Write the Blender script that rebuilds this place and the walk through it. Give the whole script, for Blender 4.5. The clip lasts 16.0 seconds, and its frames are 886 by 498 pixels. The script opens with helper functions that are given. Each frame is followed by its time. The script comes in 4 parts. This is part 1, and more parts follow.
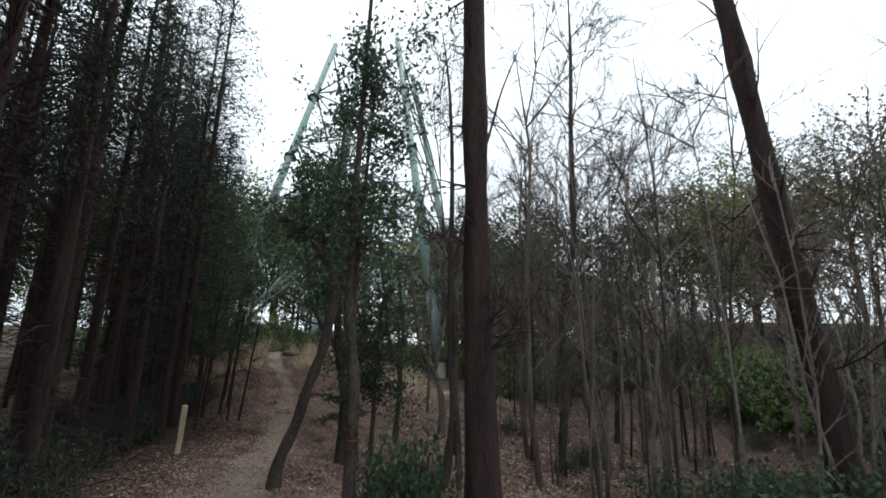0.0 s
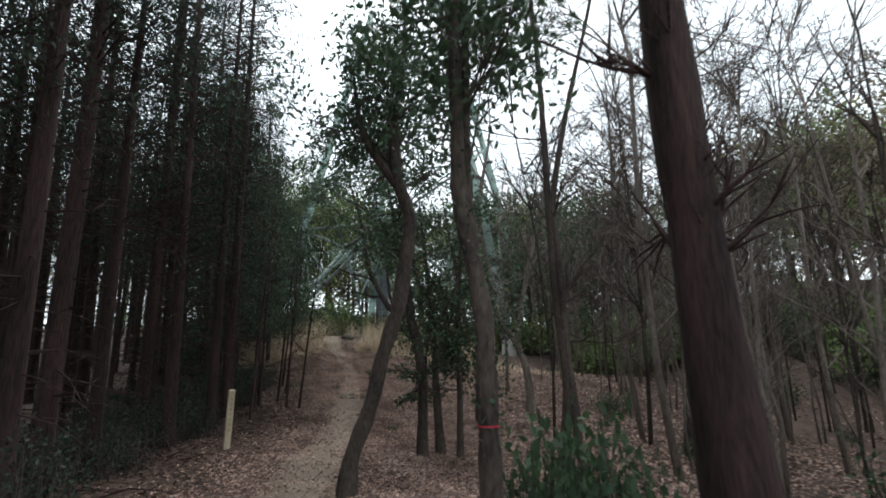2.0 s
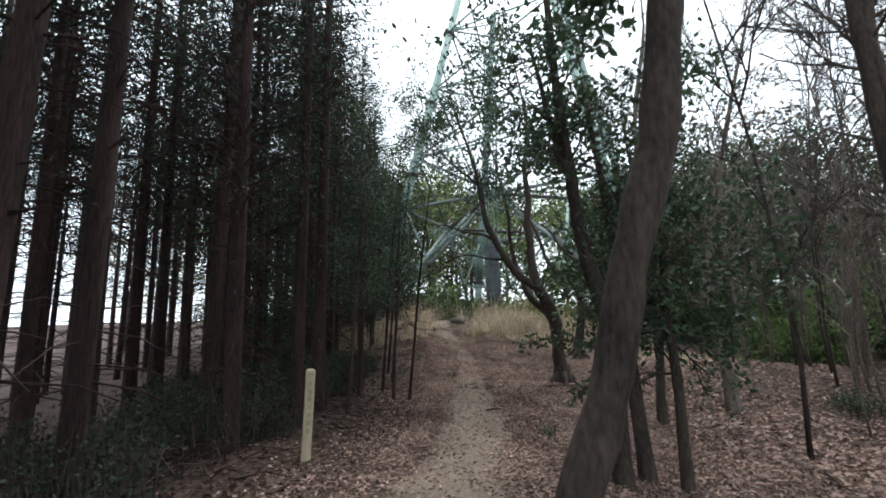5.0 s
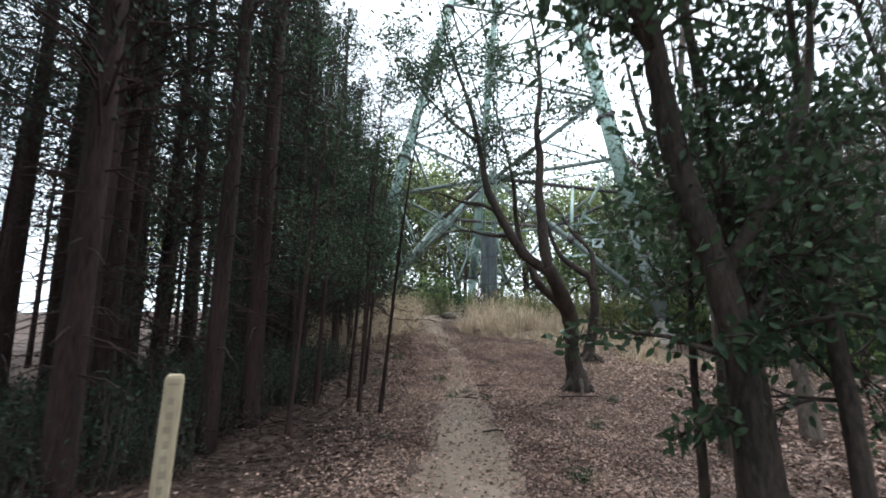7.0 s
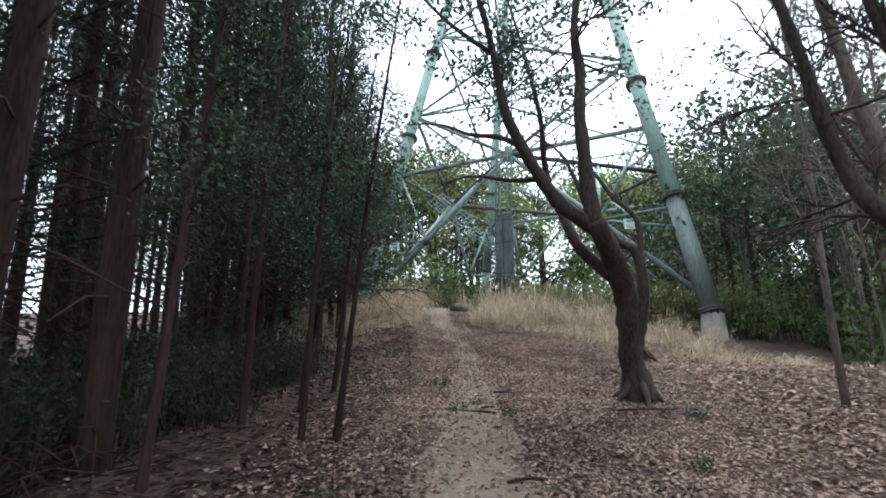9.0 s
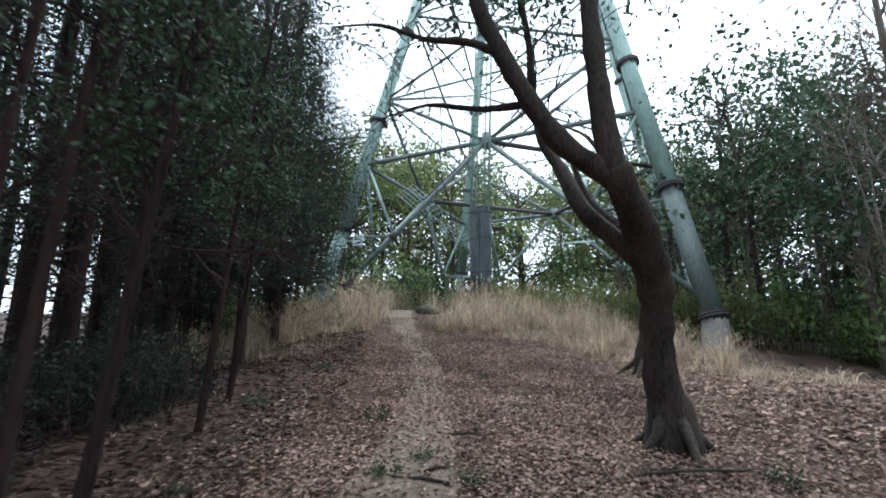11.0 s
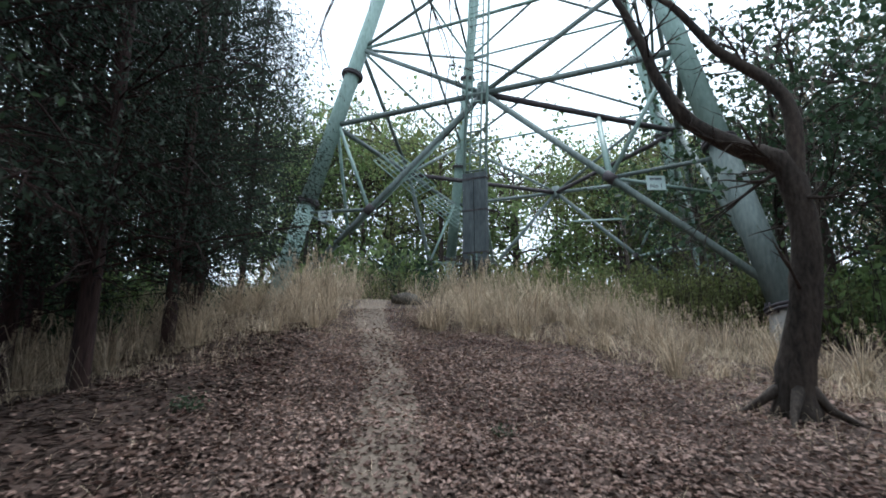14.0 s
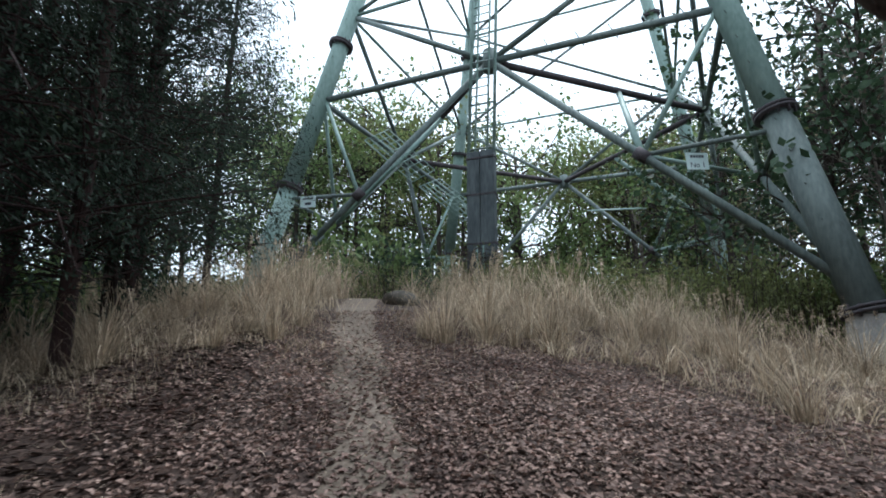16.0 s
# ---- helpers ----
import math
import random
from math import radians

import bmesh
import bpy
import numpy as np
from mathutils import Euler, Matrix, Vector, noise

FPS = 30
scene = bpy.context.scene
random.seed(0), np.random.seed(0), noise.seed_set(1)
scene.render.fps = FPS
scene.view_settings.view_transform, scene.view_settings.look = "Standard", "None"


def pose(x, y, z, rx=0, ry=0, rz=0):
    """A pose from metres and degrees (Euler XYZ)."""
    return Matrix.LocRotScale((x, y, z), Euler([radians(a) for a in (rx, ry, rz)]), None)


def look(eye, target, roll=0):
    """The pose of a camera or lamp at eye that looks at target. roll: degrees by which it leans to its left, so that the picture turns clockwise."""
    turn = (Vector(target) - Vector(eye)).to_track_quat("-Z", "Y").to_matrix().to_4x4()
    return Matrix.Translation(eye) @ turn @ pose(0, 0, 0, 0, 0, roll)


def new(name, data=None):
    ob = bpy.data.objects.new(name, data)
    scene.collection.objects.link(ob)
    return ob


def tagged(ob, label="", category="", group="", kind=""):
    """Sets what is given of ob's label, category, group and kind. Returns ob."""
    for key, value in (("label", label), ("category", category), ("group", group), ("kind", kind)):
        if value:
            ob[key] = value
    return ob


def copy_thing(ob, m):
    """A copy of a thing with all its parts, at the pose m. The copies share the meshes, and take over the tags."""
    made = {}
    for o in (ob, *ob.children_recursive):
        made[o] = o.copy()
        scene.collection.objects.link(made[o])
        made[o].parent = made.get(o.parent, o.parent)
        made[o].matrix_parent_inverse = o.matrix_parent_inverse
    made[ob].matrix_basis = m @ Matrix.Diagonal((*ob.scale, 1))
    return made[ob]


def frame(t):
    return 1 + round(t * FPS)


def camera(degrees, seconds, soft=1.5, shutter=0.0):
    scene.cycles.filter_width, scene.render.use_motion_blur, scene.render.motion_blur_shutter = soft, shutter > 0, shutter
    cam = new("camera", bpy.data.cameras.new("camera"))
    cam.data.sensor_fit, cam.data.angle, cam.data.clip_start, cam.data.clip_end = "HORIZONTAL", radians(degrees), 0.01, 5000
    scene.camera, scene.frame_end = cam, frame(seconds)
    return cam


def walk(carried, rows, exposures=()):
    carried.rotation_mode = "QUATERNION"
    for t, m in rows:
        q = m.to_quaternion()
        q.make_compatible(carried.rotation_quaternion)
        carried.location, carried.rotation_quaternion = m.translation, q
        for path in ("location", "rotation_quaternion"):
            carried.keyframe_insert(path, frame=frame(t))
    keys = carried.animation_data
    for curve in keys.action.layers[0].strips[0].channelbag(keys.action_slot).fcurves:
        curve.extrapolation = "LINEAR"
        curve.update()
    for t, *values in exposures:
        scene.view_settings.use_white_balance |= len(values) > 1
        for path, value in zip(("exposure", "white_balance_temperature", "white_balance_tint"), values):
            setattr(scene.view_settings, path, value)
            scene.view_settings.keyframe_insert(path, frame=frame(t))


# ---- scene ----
cam = camera(84.0, 16.0, soft=1.8, shutter=0.4)
PATH = [
    (0.0, pose(0.527, -9.795, 2.364, 103.38, -0.98, -17.65)),
    (0.5, pose(0.543, -8.942, 2.252, 102.67, -0.36, -17.11)),
    (1.0, pose(0.538, -8.095, 2.140, 101.95, 0.26, -16.04)),
    (1.5, pose(0.510, -7.254, 2.028, 101.83, 0.89, -12.12)),
    (2.0, pose(0.461, -6.420, 1.916, 101.77, 1.51, -11.49)),
    (2.5, pose(0.390, -5.593, 1.805, 101.68, 2.13, -9.77)),
    (3.0, pose(0.296, -4.772, 1.695, 102.06, 2.75, -6.72)),
    (3.5, pose(0.181, -3.958, 1.585, 101.45, 3.37, -4.98)),
    (4.0, pose(0.044, -3.150, 1.475, 101.44, 4.00, -1.33)),
    (6.5, pose(0.064, 0.448, 1.457, 101.20, 0.06, -0.29)),
    (7.0, pose(0.176, 1.415, 1.433, 101.20, 0.17, -0.88)),
    (7.5, pose(0.304, 2.387, 1.377, 101.50, 0.23, -1.18)),
    (8.0, pose(0.384, 3.291, 1.341, 101.70, 0.37, -0.85)),
    (8.5, pose(0.416, 4.238, 1.330, 101.40, 0.31, -0.55)),
    (9.0, pose(0.432, 5.117, 1.256, 101.30, 0.38, 0.68)),
    (11.5, pose(1.024, 9.118, 1.382, 101.99, 0.05, -2.33)),
    (12.0, pose(1.088, 10.034, 1.364, 101.69, 0.22, -2.20)),
    (12.5, pose(1.072, 10.819, 1.435, 101.49, 0.19, -2.00)),
    (13.0, pose(1.120, 11.654, 1.500, 101.49, 0.19, -2.00)),
    (13.5, pose(1.120, 12.348, 1.618, 101.19, 0.05, -2.33)),
    (14.0, pose(1.168, 13.114, 1.702, 100.98, 0.04, -3.35)),
    (14.5, pose(1.136, 13.796, 1.802, 100.98, -0.04, -3.47)),
    (15.0, pose(1.120, 14.524, 1.829, 100.88, -0.16, -3.90)),
    (15.5, pose(1.072, 15.215, 1.964, 100.68, -0.16, -3.90)),
    (16.0, pose(1.152, 15.856, 2.023, 100.58, -0.06, -3.88)),
]
walk(cam, PATH, exposures=[(0.0, -0.12, 6200, 9), (2.5, 0.24, 6250, 9), (4.0, 0.35, 6200, 9), (6.5, 0.72, 6050, 9), (9.0, 0.82, 5900, 9), (11.5, 0.58, 5700, 8), (13.5, 0.38, 5700, 8), (16.0, 0.24, 5700, 8)])

# ---- light: a bright overcast sky ----
world = bpy.data.worlds.new("sky")
scene.world = world
world.use_nodes = True
wn = world.node_tree
sky = wn.nodes.new("ShaderNodeTexSky")
sky.sky_type = "NISHITA"
sky.sun_disc = False
sky.sun_elevation, sky.sun_rotation = radians(62), radians(22)
sky.air_density, sky.dust_density, sky.ozone_density = 1.0, 4.0, 1.0
wn.nodes["Background"].inputs["Strength"].default_value = 0.12
veil = wn.nodes.new("ShaderNodeMix")
veil.data_type = "RGBA"
veil.inputs[0].default_value = 0.8
veil.inputs[7].default_value = (14.4, 15.5, 15.9, 1)
wn.links.new(sky.outputs[0], veil.inputs[6])
wn.links.new(veil.outputs[2], wn.nodes["Background"].inputs["Color"])
sun = new("sun", bpy.data.lights.new("sun", "SUN"))
sun.data.energy, sun.data.angle, sun.data.color = 1.9, radians(25), (1.0, 0.96, 0.9)
sun.matrix_world = look((11, 27, 55), (0, 0, 0))

# ---- materials ----


def material(name, dark, light, rough=0.9, scale=6.0, stretch=(1, 1, 1), bump=0.4, metal=0.0, vary=0.0, coarse=0.7, fine=40.0, islands=False, glow=0.0):
    """A surface of two tones, mottled at a coarse and a fine scale; vary: change of brightness from object to object."""
    m = bpy.data.materials.new(name)
    m.use_nodes = True
    nt = m.node_tree
    n, l = nt.nodes, nt.links
    b = n["Principled BSDF"]
    b.inputs["Roughness"].default_value, b.inputs["Metallic"].default_value = rough, metal
    b.inputs["Specular IOR Level"].default_value = 0.25
    tc, mp = n.new("ShaderNodeTexCoord"), n.new("ShaderNodeMapping")
    mp.inputs["Scale"].default_value = stretch
    l.new(tc.outputs["Object"], mp.inputs["Vector"])
    n1, n2 = n.new("ShaderNodeTexNoise"), n.new("ShaderNodeTexNoise")
    n1.inputs["Scale"].default_value, n1.inputs["Detail"].default_value = coarse, 4
    n2.inputs["Scale"].default_value, n2.inputs["Detail"].default_value = fine if fine else scale, 6
    l.new(mp.outputs[0], n1.inputs["Vector"])
    l.new(mp.outputs[0], n2.inputs["Vector"])
    add = n.new("ShaderNodeMath")
    add.operation = "MULTIPLY_ADD"
    add.inputs[1].default_value = 0.5
    l.new(n2.outputs["Fac"], add.inputs[0])
    half = n.new("ShaderNodeMath")
    half.operation = "MULTIPLY"
    half.inputs[1].default_value = 0.5
    l.new(n1.outputs["Fac"], half.inputs[0])
    l.new(half.outputs[0], add.inputs[2])
    ramp = n.new("ShaderNodeValToRGB")
    ramp.color_ramp.elements[0].position, ramp.color_ramp.elements[1].position = 0.36, 0.64
    ramp.color_ramp.elements[0].color, ramp.color_ramp.elements[1].color = (*dark, 1), (*light, 1)
    l.new(add.outputs[0], ramp.inputs["Fac"])
    colour = ramp.outputs[0]
    if vary or islands:
        if islands:
            src = n.new("ShaderNodeNewGeometry").outputs["Random Per Island"]
        else:
            src = n.new("ShaderNodeObjectInfo").outputs["Random"]
        rng = n.new("ShaderNodeMapRange")
        rng.inputs["To Min"].default_value, rng.inputs["To Max"].default_value = 1 - vary, 1 + vary
        l.new(src, rng.inputs["Value"])
        hsv = n.new("ShaderNodeHueSaturation")
        l.new(rng.outputs[0], hsv.inputs["Value"])
        l.new(colour, hsv.inputs["Color"])
        colour = hsv.outputs[0]
    l.new(colour, b.inputs["Base Color"])
    if bump:
        bp = n.new("ShaderNodeBump")
        bp.inputs["Strength"].default_value, bp.inputs["Distance"].default_value = bump, 0.02
        l.new(n2.outputs["Fac"], bp.inputs["Height"])
        l.new(bp.outputs[0], b.inputs["Normal"])
    if glow:
        tr = n.new("ShaderNodeBsdfTranslucent")
        mix = n.new("ShaderNodeMixShader")
        mix.inputs[0].default_value = glow
        l.new(colour, tr.inputs["Color"])
        l.new(b.outputs[0], mix.inputs[1])
        l.new(tr.outputs[0], mix.inputs[2])
        l.new(mix.outputs[0], n["Material Output"].inputs["Surface"])
    return m


SOIL = material("forest_soil", (0.028, 0.019, 0.015), (0.1, 0.067, 0.054), 0.97, coarse=1.5, fine=32, bump=0.6)
DIRT = material("trodden_dirt", (0.105, 0.082, 0.062), (0.225, 0.178, 0.14), 0.97, coarse=0.8, fine=18, bump=0.5)
NEEDLES = material("needle_litter", (0.02, 0.013, 0.01), (0.075, 0.045, 0.034), 0.95, coarse=0.6, fine=30, bump=0.2, vary=0.5, islands=True)
LITTER = material("dead_leaf", (0.115, 0.068, 0.055), (0.37, 0.26, 0.212), 0.7, coarse=0.9, fine=30, bump=0.1, vary=0.7, islands=True, glow=0.15)
CEDAR = material("cedar_bark", (0.014, 0.009, 0.009), (0.062, 0.036, 0.032), 0.95, stretch=(1, 1, 0.12), coarse=4, fine=45, bump=1.0, vary=0.25)
BARK = material("smooth_bark", (0.02, 0.016, 0.014), (0.085, 0.066, 0.054), 0.9, stretch=(1, 1, 0.35), coarse=3, fine=30, bump=0.8, vary=0.15)
PALEBARK = material("pale_bark", (0.075, 0.062, 0.052), (0.21, 0.175, 0.15), 0.9, stretch=(1, 1, 0.35), coarse=3, fine=30, bump=0.6, vary=0.2)
CEDARLEAF = material("cedar_needles", (0.015, 0.024, 0.017), (0.042, 0.06, 0.038), 0.8, coarse=0.8, fine=9, bump=0, vary=0.4, islands=True, glow=0.2)
LEAF = material("evergreen_leaf", (0.025, 0.05, 0.028), (0.07, 0.11, 0.055), 0.45, coarse=0.8, fine=9, bump=0, vary=0.4, islands=True, glow=0.32)
OLIVE = material("olive_leaf", (0.1, 0.12, 0.042), (0.22, 0.235, 0.095), 0.6, coarse=0.6, fine=9, bump=0, vary=0.4, islands=True, glow=0.45)
WOODLEAF = material("woodland_leaf", (0.1, 0.155, 0.052), (0.215, 0.28, 0.115), 0.55, coarse=0.4, fine=7, bump=0, vary=0.45, islands=True, glow=0.5)
RUSSET = material("russet_leaf", (0.14, 0.115, 0.07), (0.26, 0.22, 0.15), 0.7, coarse=0.6, fine=9, bump=0, vary=0.4, islands=True, glow=0.3)
STRAW = material("dry_grass", (0.3, 0.23, 0.155), (0.64, 0.525, 0.385), 0.8, coarse=0.6, fine=8, bump=0, vary=0.6, islands=True, glow=0.3)
STEEL = material("pale_green_paint", (0.17, 0.25, 0.22), (0.29, 0.385, 0.345), 0.5, stretch=(1, 1, 0.3), coarse=0.8, fine=10, bump=0.1, vary=0.12)
DARKSTEEL = material("weathered_green_steel", (0.1, 0.125, 0.118), (0.2, 0.24, 0.225), 0.6, stretch=(1, 1, 0.3), coarse=1.0, fine=12, bump=0.15, vary=0.15)
COVER = material("dark_cover_steel", (0.05, 0.06, 0.065), (0.12, 0.14, 0.145), 0.6, stretch=(1, 1, 0.2), coarse=2, fine=14, bump=0.15)
RUST = material("dark_flange_steel", (0.04, 0.035, 0.04), (0.1, 0.085, 0.09), 0.7, coarse=2, fine=20, bump=0.2)
CONCRETE = material("footing_concrete", (0.28, 0.26, 0.24), (0.45, 0.43, 0.4), 0.95, coarse=1.5, fine=25, bump=0.4)
STAKEWOOD = material("stake_wood", (0.33, 0.27, 0.18), (0.52, 0.44, 0.31), 0.85, stretch=(1, 1, 0.15), coarse=4, fine=40, bump=0.3)
INK = material("faded_ink", (0.25, 0.21, 0.15), (0.36, 0.3, 0.22), 0.9, coarse=9, fine=60, bump=0)
SIGN = material("sign_enamel", (0.5, 0.62, 0.6), (0.62, 0.72, 0.7), 0.4, coarse=2, fine=20, bump=0)
SIGNINK = material("sign_ink", (0.05, 0.06, 0.07), (0.09, 0.1, 0.11), 0.5, coarse=2, fine=20, bump=0)
STONE = material("mossy_rock", (0.05, 0.045, 0.035), (0.14, 0.12, 0.1), 0.95, coarse=4, fine=25, bump=0.8)
TAPE = material("red_tape", (0.3, 0.02, 0.04), (0.42, 0.04, 0.06), 0.5, coarse=5, fine=30, bump=0)

# ---- mesh helpers ----


class Shape:
    """Gathers vertices and faces for one mesh."""

    def __init__(self):
        self.v, self.f = [], []

    def tube(self, pts, radii, sides=8, caps=True):
        pts = [Vector(p) for p in pts]
        side = None
        rings = []
        for i, p in enumerate(pts):
            d = (pts[min(i + 1, len(pts) - 1)] - pts[max(i - 1, 0)]).normalized()
            if side is None:
                side = d.orthogonal().normalized()
            side = (side - d * side.dot(d)).normalized()
            up = d.cross(side)
            rings.append(len(self.v))
            r = radii[i] if not isinstance(radii, (int, float)) else radii
            for k in range(sides):
                a = 2 * math.pi * k / sides
                self.v.append(p + (side * math.cos(a) + up * math.sin(a)) * r)
        for a, b in zip(rings, rings[1:]):
            for k in range(sides):
                j = (k + 1) % sides
                self.f.append((a + k, a + j, b + j, b + k))
        if caps:
            self.f.append(tuple(rings[0] + k for k in reversed(range(sides))))
            self.f.append(tuple(rings[-1] + k for k in range(sides)))
        return self

    def box(self, centre, size, turn=None):
        c, h = Vector(centre), Vector(size) / 2
        n = len(self.v)
        for x in (-1, 1):
            for y in (-1, 1):
                for z in (-1, 1):
                    q = Vector((x * h.x, y * h.y, z * h.z))
                    self.v.append(c + (turn @ q if turn else q))
        for q in ((0, 1, 3, 2), (4, 6, 7, 5), (0, 4, 5, 1), (2, 3, 7, 6), (0, 2, 6, 4), (1, 5, 7, 3)):
            self.f.append(tuple(n + k for k in q))
        return self

    def broad(self, at, along, across, fold=0.0):
        """A pointed oval leaf, creased along its middle."""
        n = len(self.v)
        lift = along.cross(across)
        lift = lift.normalized() * fold if fold and lift.length > 0 else Vector()
        self.v += [at, at + along * 0.28 + across * 0.85 + lift, at + along * 0.68 + across * 0.8 + lift, at + along - lift * 0.5, at + along * 0.68 - across * 0.8 + lift, at + along * 0.28 - across * 0.85 + lift]
        self.f += [(n, n + 1, n + 2, n + 3), (n, n + 3, n + 4, n + 5)]

    def leaf(self, at, along, across, fold=0.0):
        """A four-cornered leaf, creased along its middle."""
        n = len(self.v)
        lift = along.cross(across)
        lift = lift.normalized() * fold if fold and lift.length > 0 else Vector()
        self.v += [at, at + along * 0.45 + across + lift, at + along, at + along * 0.45 - across + lift]
        self.f += [(n, n + 1, n + 2), (n, n + 2, n + 3)]

    def mesh(self, name, mat, smooth=True):
        me = bpy.data.meshes.new(name)
        me.from_pydata([tuple(v) for v in self.v], [], self.f)
        me.materials.append(mat)
        if smooth:
            me.polygons.foreach_set("use_smooth", [True] * len(me.polygons))
        me.update()
        return me


def part(name, shape, mat, parent, label="", smooth=True):
    ob = new(name, shape.mesh(name, mat, smooth))
    ob.parent = parent
    if label:
        tagged(ob, label)
    return ob


def base(name, m, label, category, group="", kind=""):
    e = new(name)
    e.matrix_world = m
    return tagged(e, label, category, group, kind)


def rand_dir(rng):
    while True:
        v = Vector((rng.uniform(-1, 1), rng.uniform(-1, 1), rng.uniform(-1, 1)))
        if 0.05 < v.length < 1:
            return v.normalized()


# ---- the lie of the land ----
PROFILE = ((-60, 5.0), (-20, 3.2), (-9.8, 0.95), (-7.2, 0.6), (-3.2, 0.08), (0.4, 0.02), (5, -0.12), (8, -0.12), (10, 0.03), (13, 0.33), (16, 0.62), (18, 0.93), (20, 1.24), (24, 2.02), (27, 2.72), (29.5, 3.15), (33, 3.2), (56, 3.0), (80, 8.0), (120, 10.0))
TRAIL = ((-30, 2.5), (-10, 0.6), (-5, 0.35), (-2, 0.12), (1, -0.05), (3, 0.0), (5, 0.22), (7, 0.52), (10, 0.65), (13, 0.78), (16, 0.9), (18, 0.92), (19.5, 0.88), (21.5, 0.62), (23.5, 0.4), (25.5, 0.08), (27.5, -0.08), (29, -0.1), (31, -0.4), (34, -1.5), (60, -9))


def along(table, y):
    if y <= table[0][0]:
        return table[0][1]
    for (a, p), (b, q) in zip(table, table[1:]):
        if y <= b:
            w = (y - a) / (b - a)
            w = w * w * (3 - 2 * w) * 0.35 + w * 0.65
            return p + (q - p) * w
    return table[-1][1]


def land(x, y):
    off = x - along(TRAIL, y)
    z = along(PROFILE, y)
    if off > 0:
        near = max(0.0, 1 - abs(y - 2) / 16)
        z -= near * min(max(off - 0.8, 0) * 0.16, 1.3)
        z -= max(0.0, off - 11) * 0.10 * (1 if off < 30 else 30 / off)
        hill = max(0.0, min((off - 17) / 26, 1.0)) * max(0.0, min((40 - y) / 9, 1.0))
        z += hill * 8.0
    else:
        z += min(max(-off - 0.7, 0) * 0.10, 0.12) - max(-off - 3, 0) * 0.05 * (1 if off > -20 else 20 / -off)
    rise = max(0.0, min((y - 16.5) / 5, 1.0)) * max(0.0, min((46 - y) / 10, 1.0))
    z -= rise * (min(max(off - 1.8, 0) * 0.1, 0.95) if off > 0 else min(max(-off - 1.4, 0) * 0.13, 1.1))
    rough = noise.noise(Vector((x * 0.35, y * 0.35, 0))) * 0.10 + noise.noise(Vector((x * 1.3, y * 1.3, 5))) * 0.035
    return z + rough * min(1.0, 0.25 + abs(off) * 0.5)


def spread(edges):
    out = []
    for a, b, step in edges:
        n = max(1, round((b - a) / step))
        out += [a + (b - a) * k / n for k in range(n)]
    return out + [edges[-1][1]]


gx = spread([(-600, -120, 120), (-120, -40, 20), (-40, -12, 2.5), (-12, 12, 0.35), (12, 40, 2.0), (40, 120, 20), (120, 600, 120)])
gy = spread([(-600, -120, 120), (-120, -40, 20), (-40, -12, 2.5), (-12, 32, 0.35), (32, 60, 2.0), (60, 120, 15), (120, 600, 120)])
g = Shape()
for y in gy:
    for x in gx:
        g.v.append((x, y, land(x, y)))
for j in range(len(gy) - 1):
    for i in range(len(gx) - 1):
        a = j * len(gx) + i
        g.f.append((a, a + 1, a + 1 + len(gx), a + len(gx)))
ground = tagged(new("ground", g.mesh("ground", SOIL)), "dark forest soil rising towards the pylon", "ground", kind="structure")

# the trodden strip, uneven at its edges
p = Shape()
cols = 9
ys = spread([(-12, 31, 0.2)])
for j, y in enumerate(ys):
    wide = 0.95 - 0.5 * max(0.0, min((y - 7) / 10, 1.0)) + 0.1 * max(0.0, min((y - 22) / 4, 1.0))
    wl = wide + 0.2 * noise.noise(Vector((0, y * 0.9, 2))) + 0.14 * noise.noise(Vector((0, y * 3.1, 2)))
    wr = wide + 0.2 * noise.noise(Vector((9, y * 0.9, 2))) + 0.14 * noise.noise(Vector((9, y * 3.1, 2)))
    for k in range(cols):
        w = k / (cols - 1)
        x = along(TRAIL, y) - wl + (wl + wr) * w
        edge = 1 - abs(2 * w - 1) ** 4
        p.v.append((x, y, land(x, y) - 0.025 + 0.037 * edge))
for j in range(len(ys) - 1):
    for k in range(cols - 1):
        a = j * cols + k
        p.f.append((a, a + 1, a + 1 + cols, a + cols))
tagged(new("footpath", p.mesh("footpath", DIRT)), "bare trodden earth footpath through leaf litter", "path", kind="structure")


# ---- pylon ----
CENTRE, HALF, TURN, TAPER, Z_NODE, Z_BASE, Z_TOP = Vector((7.72, 39.83, 0)), 11.13, 0.305, 0.024, 12.5, 2.73, 36.0
CORNER = {"a": math.pi, "b": 1.5 * math.pi, "c": 0.0, "d": 0.5 * math.pi}


def leg_at(k, z):
    s = HALF * (1 + TAPER * (Z_NODE - z))
    t = TURN + CORNER[k]
    return Vector((CENTRE.x + s * math.cos(t), CENTRE.y + s * math.sin(t), z))


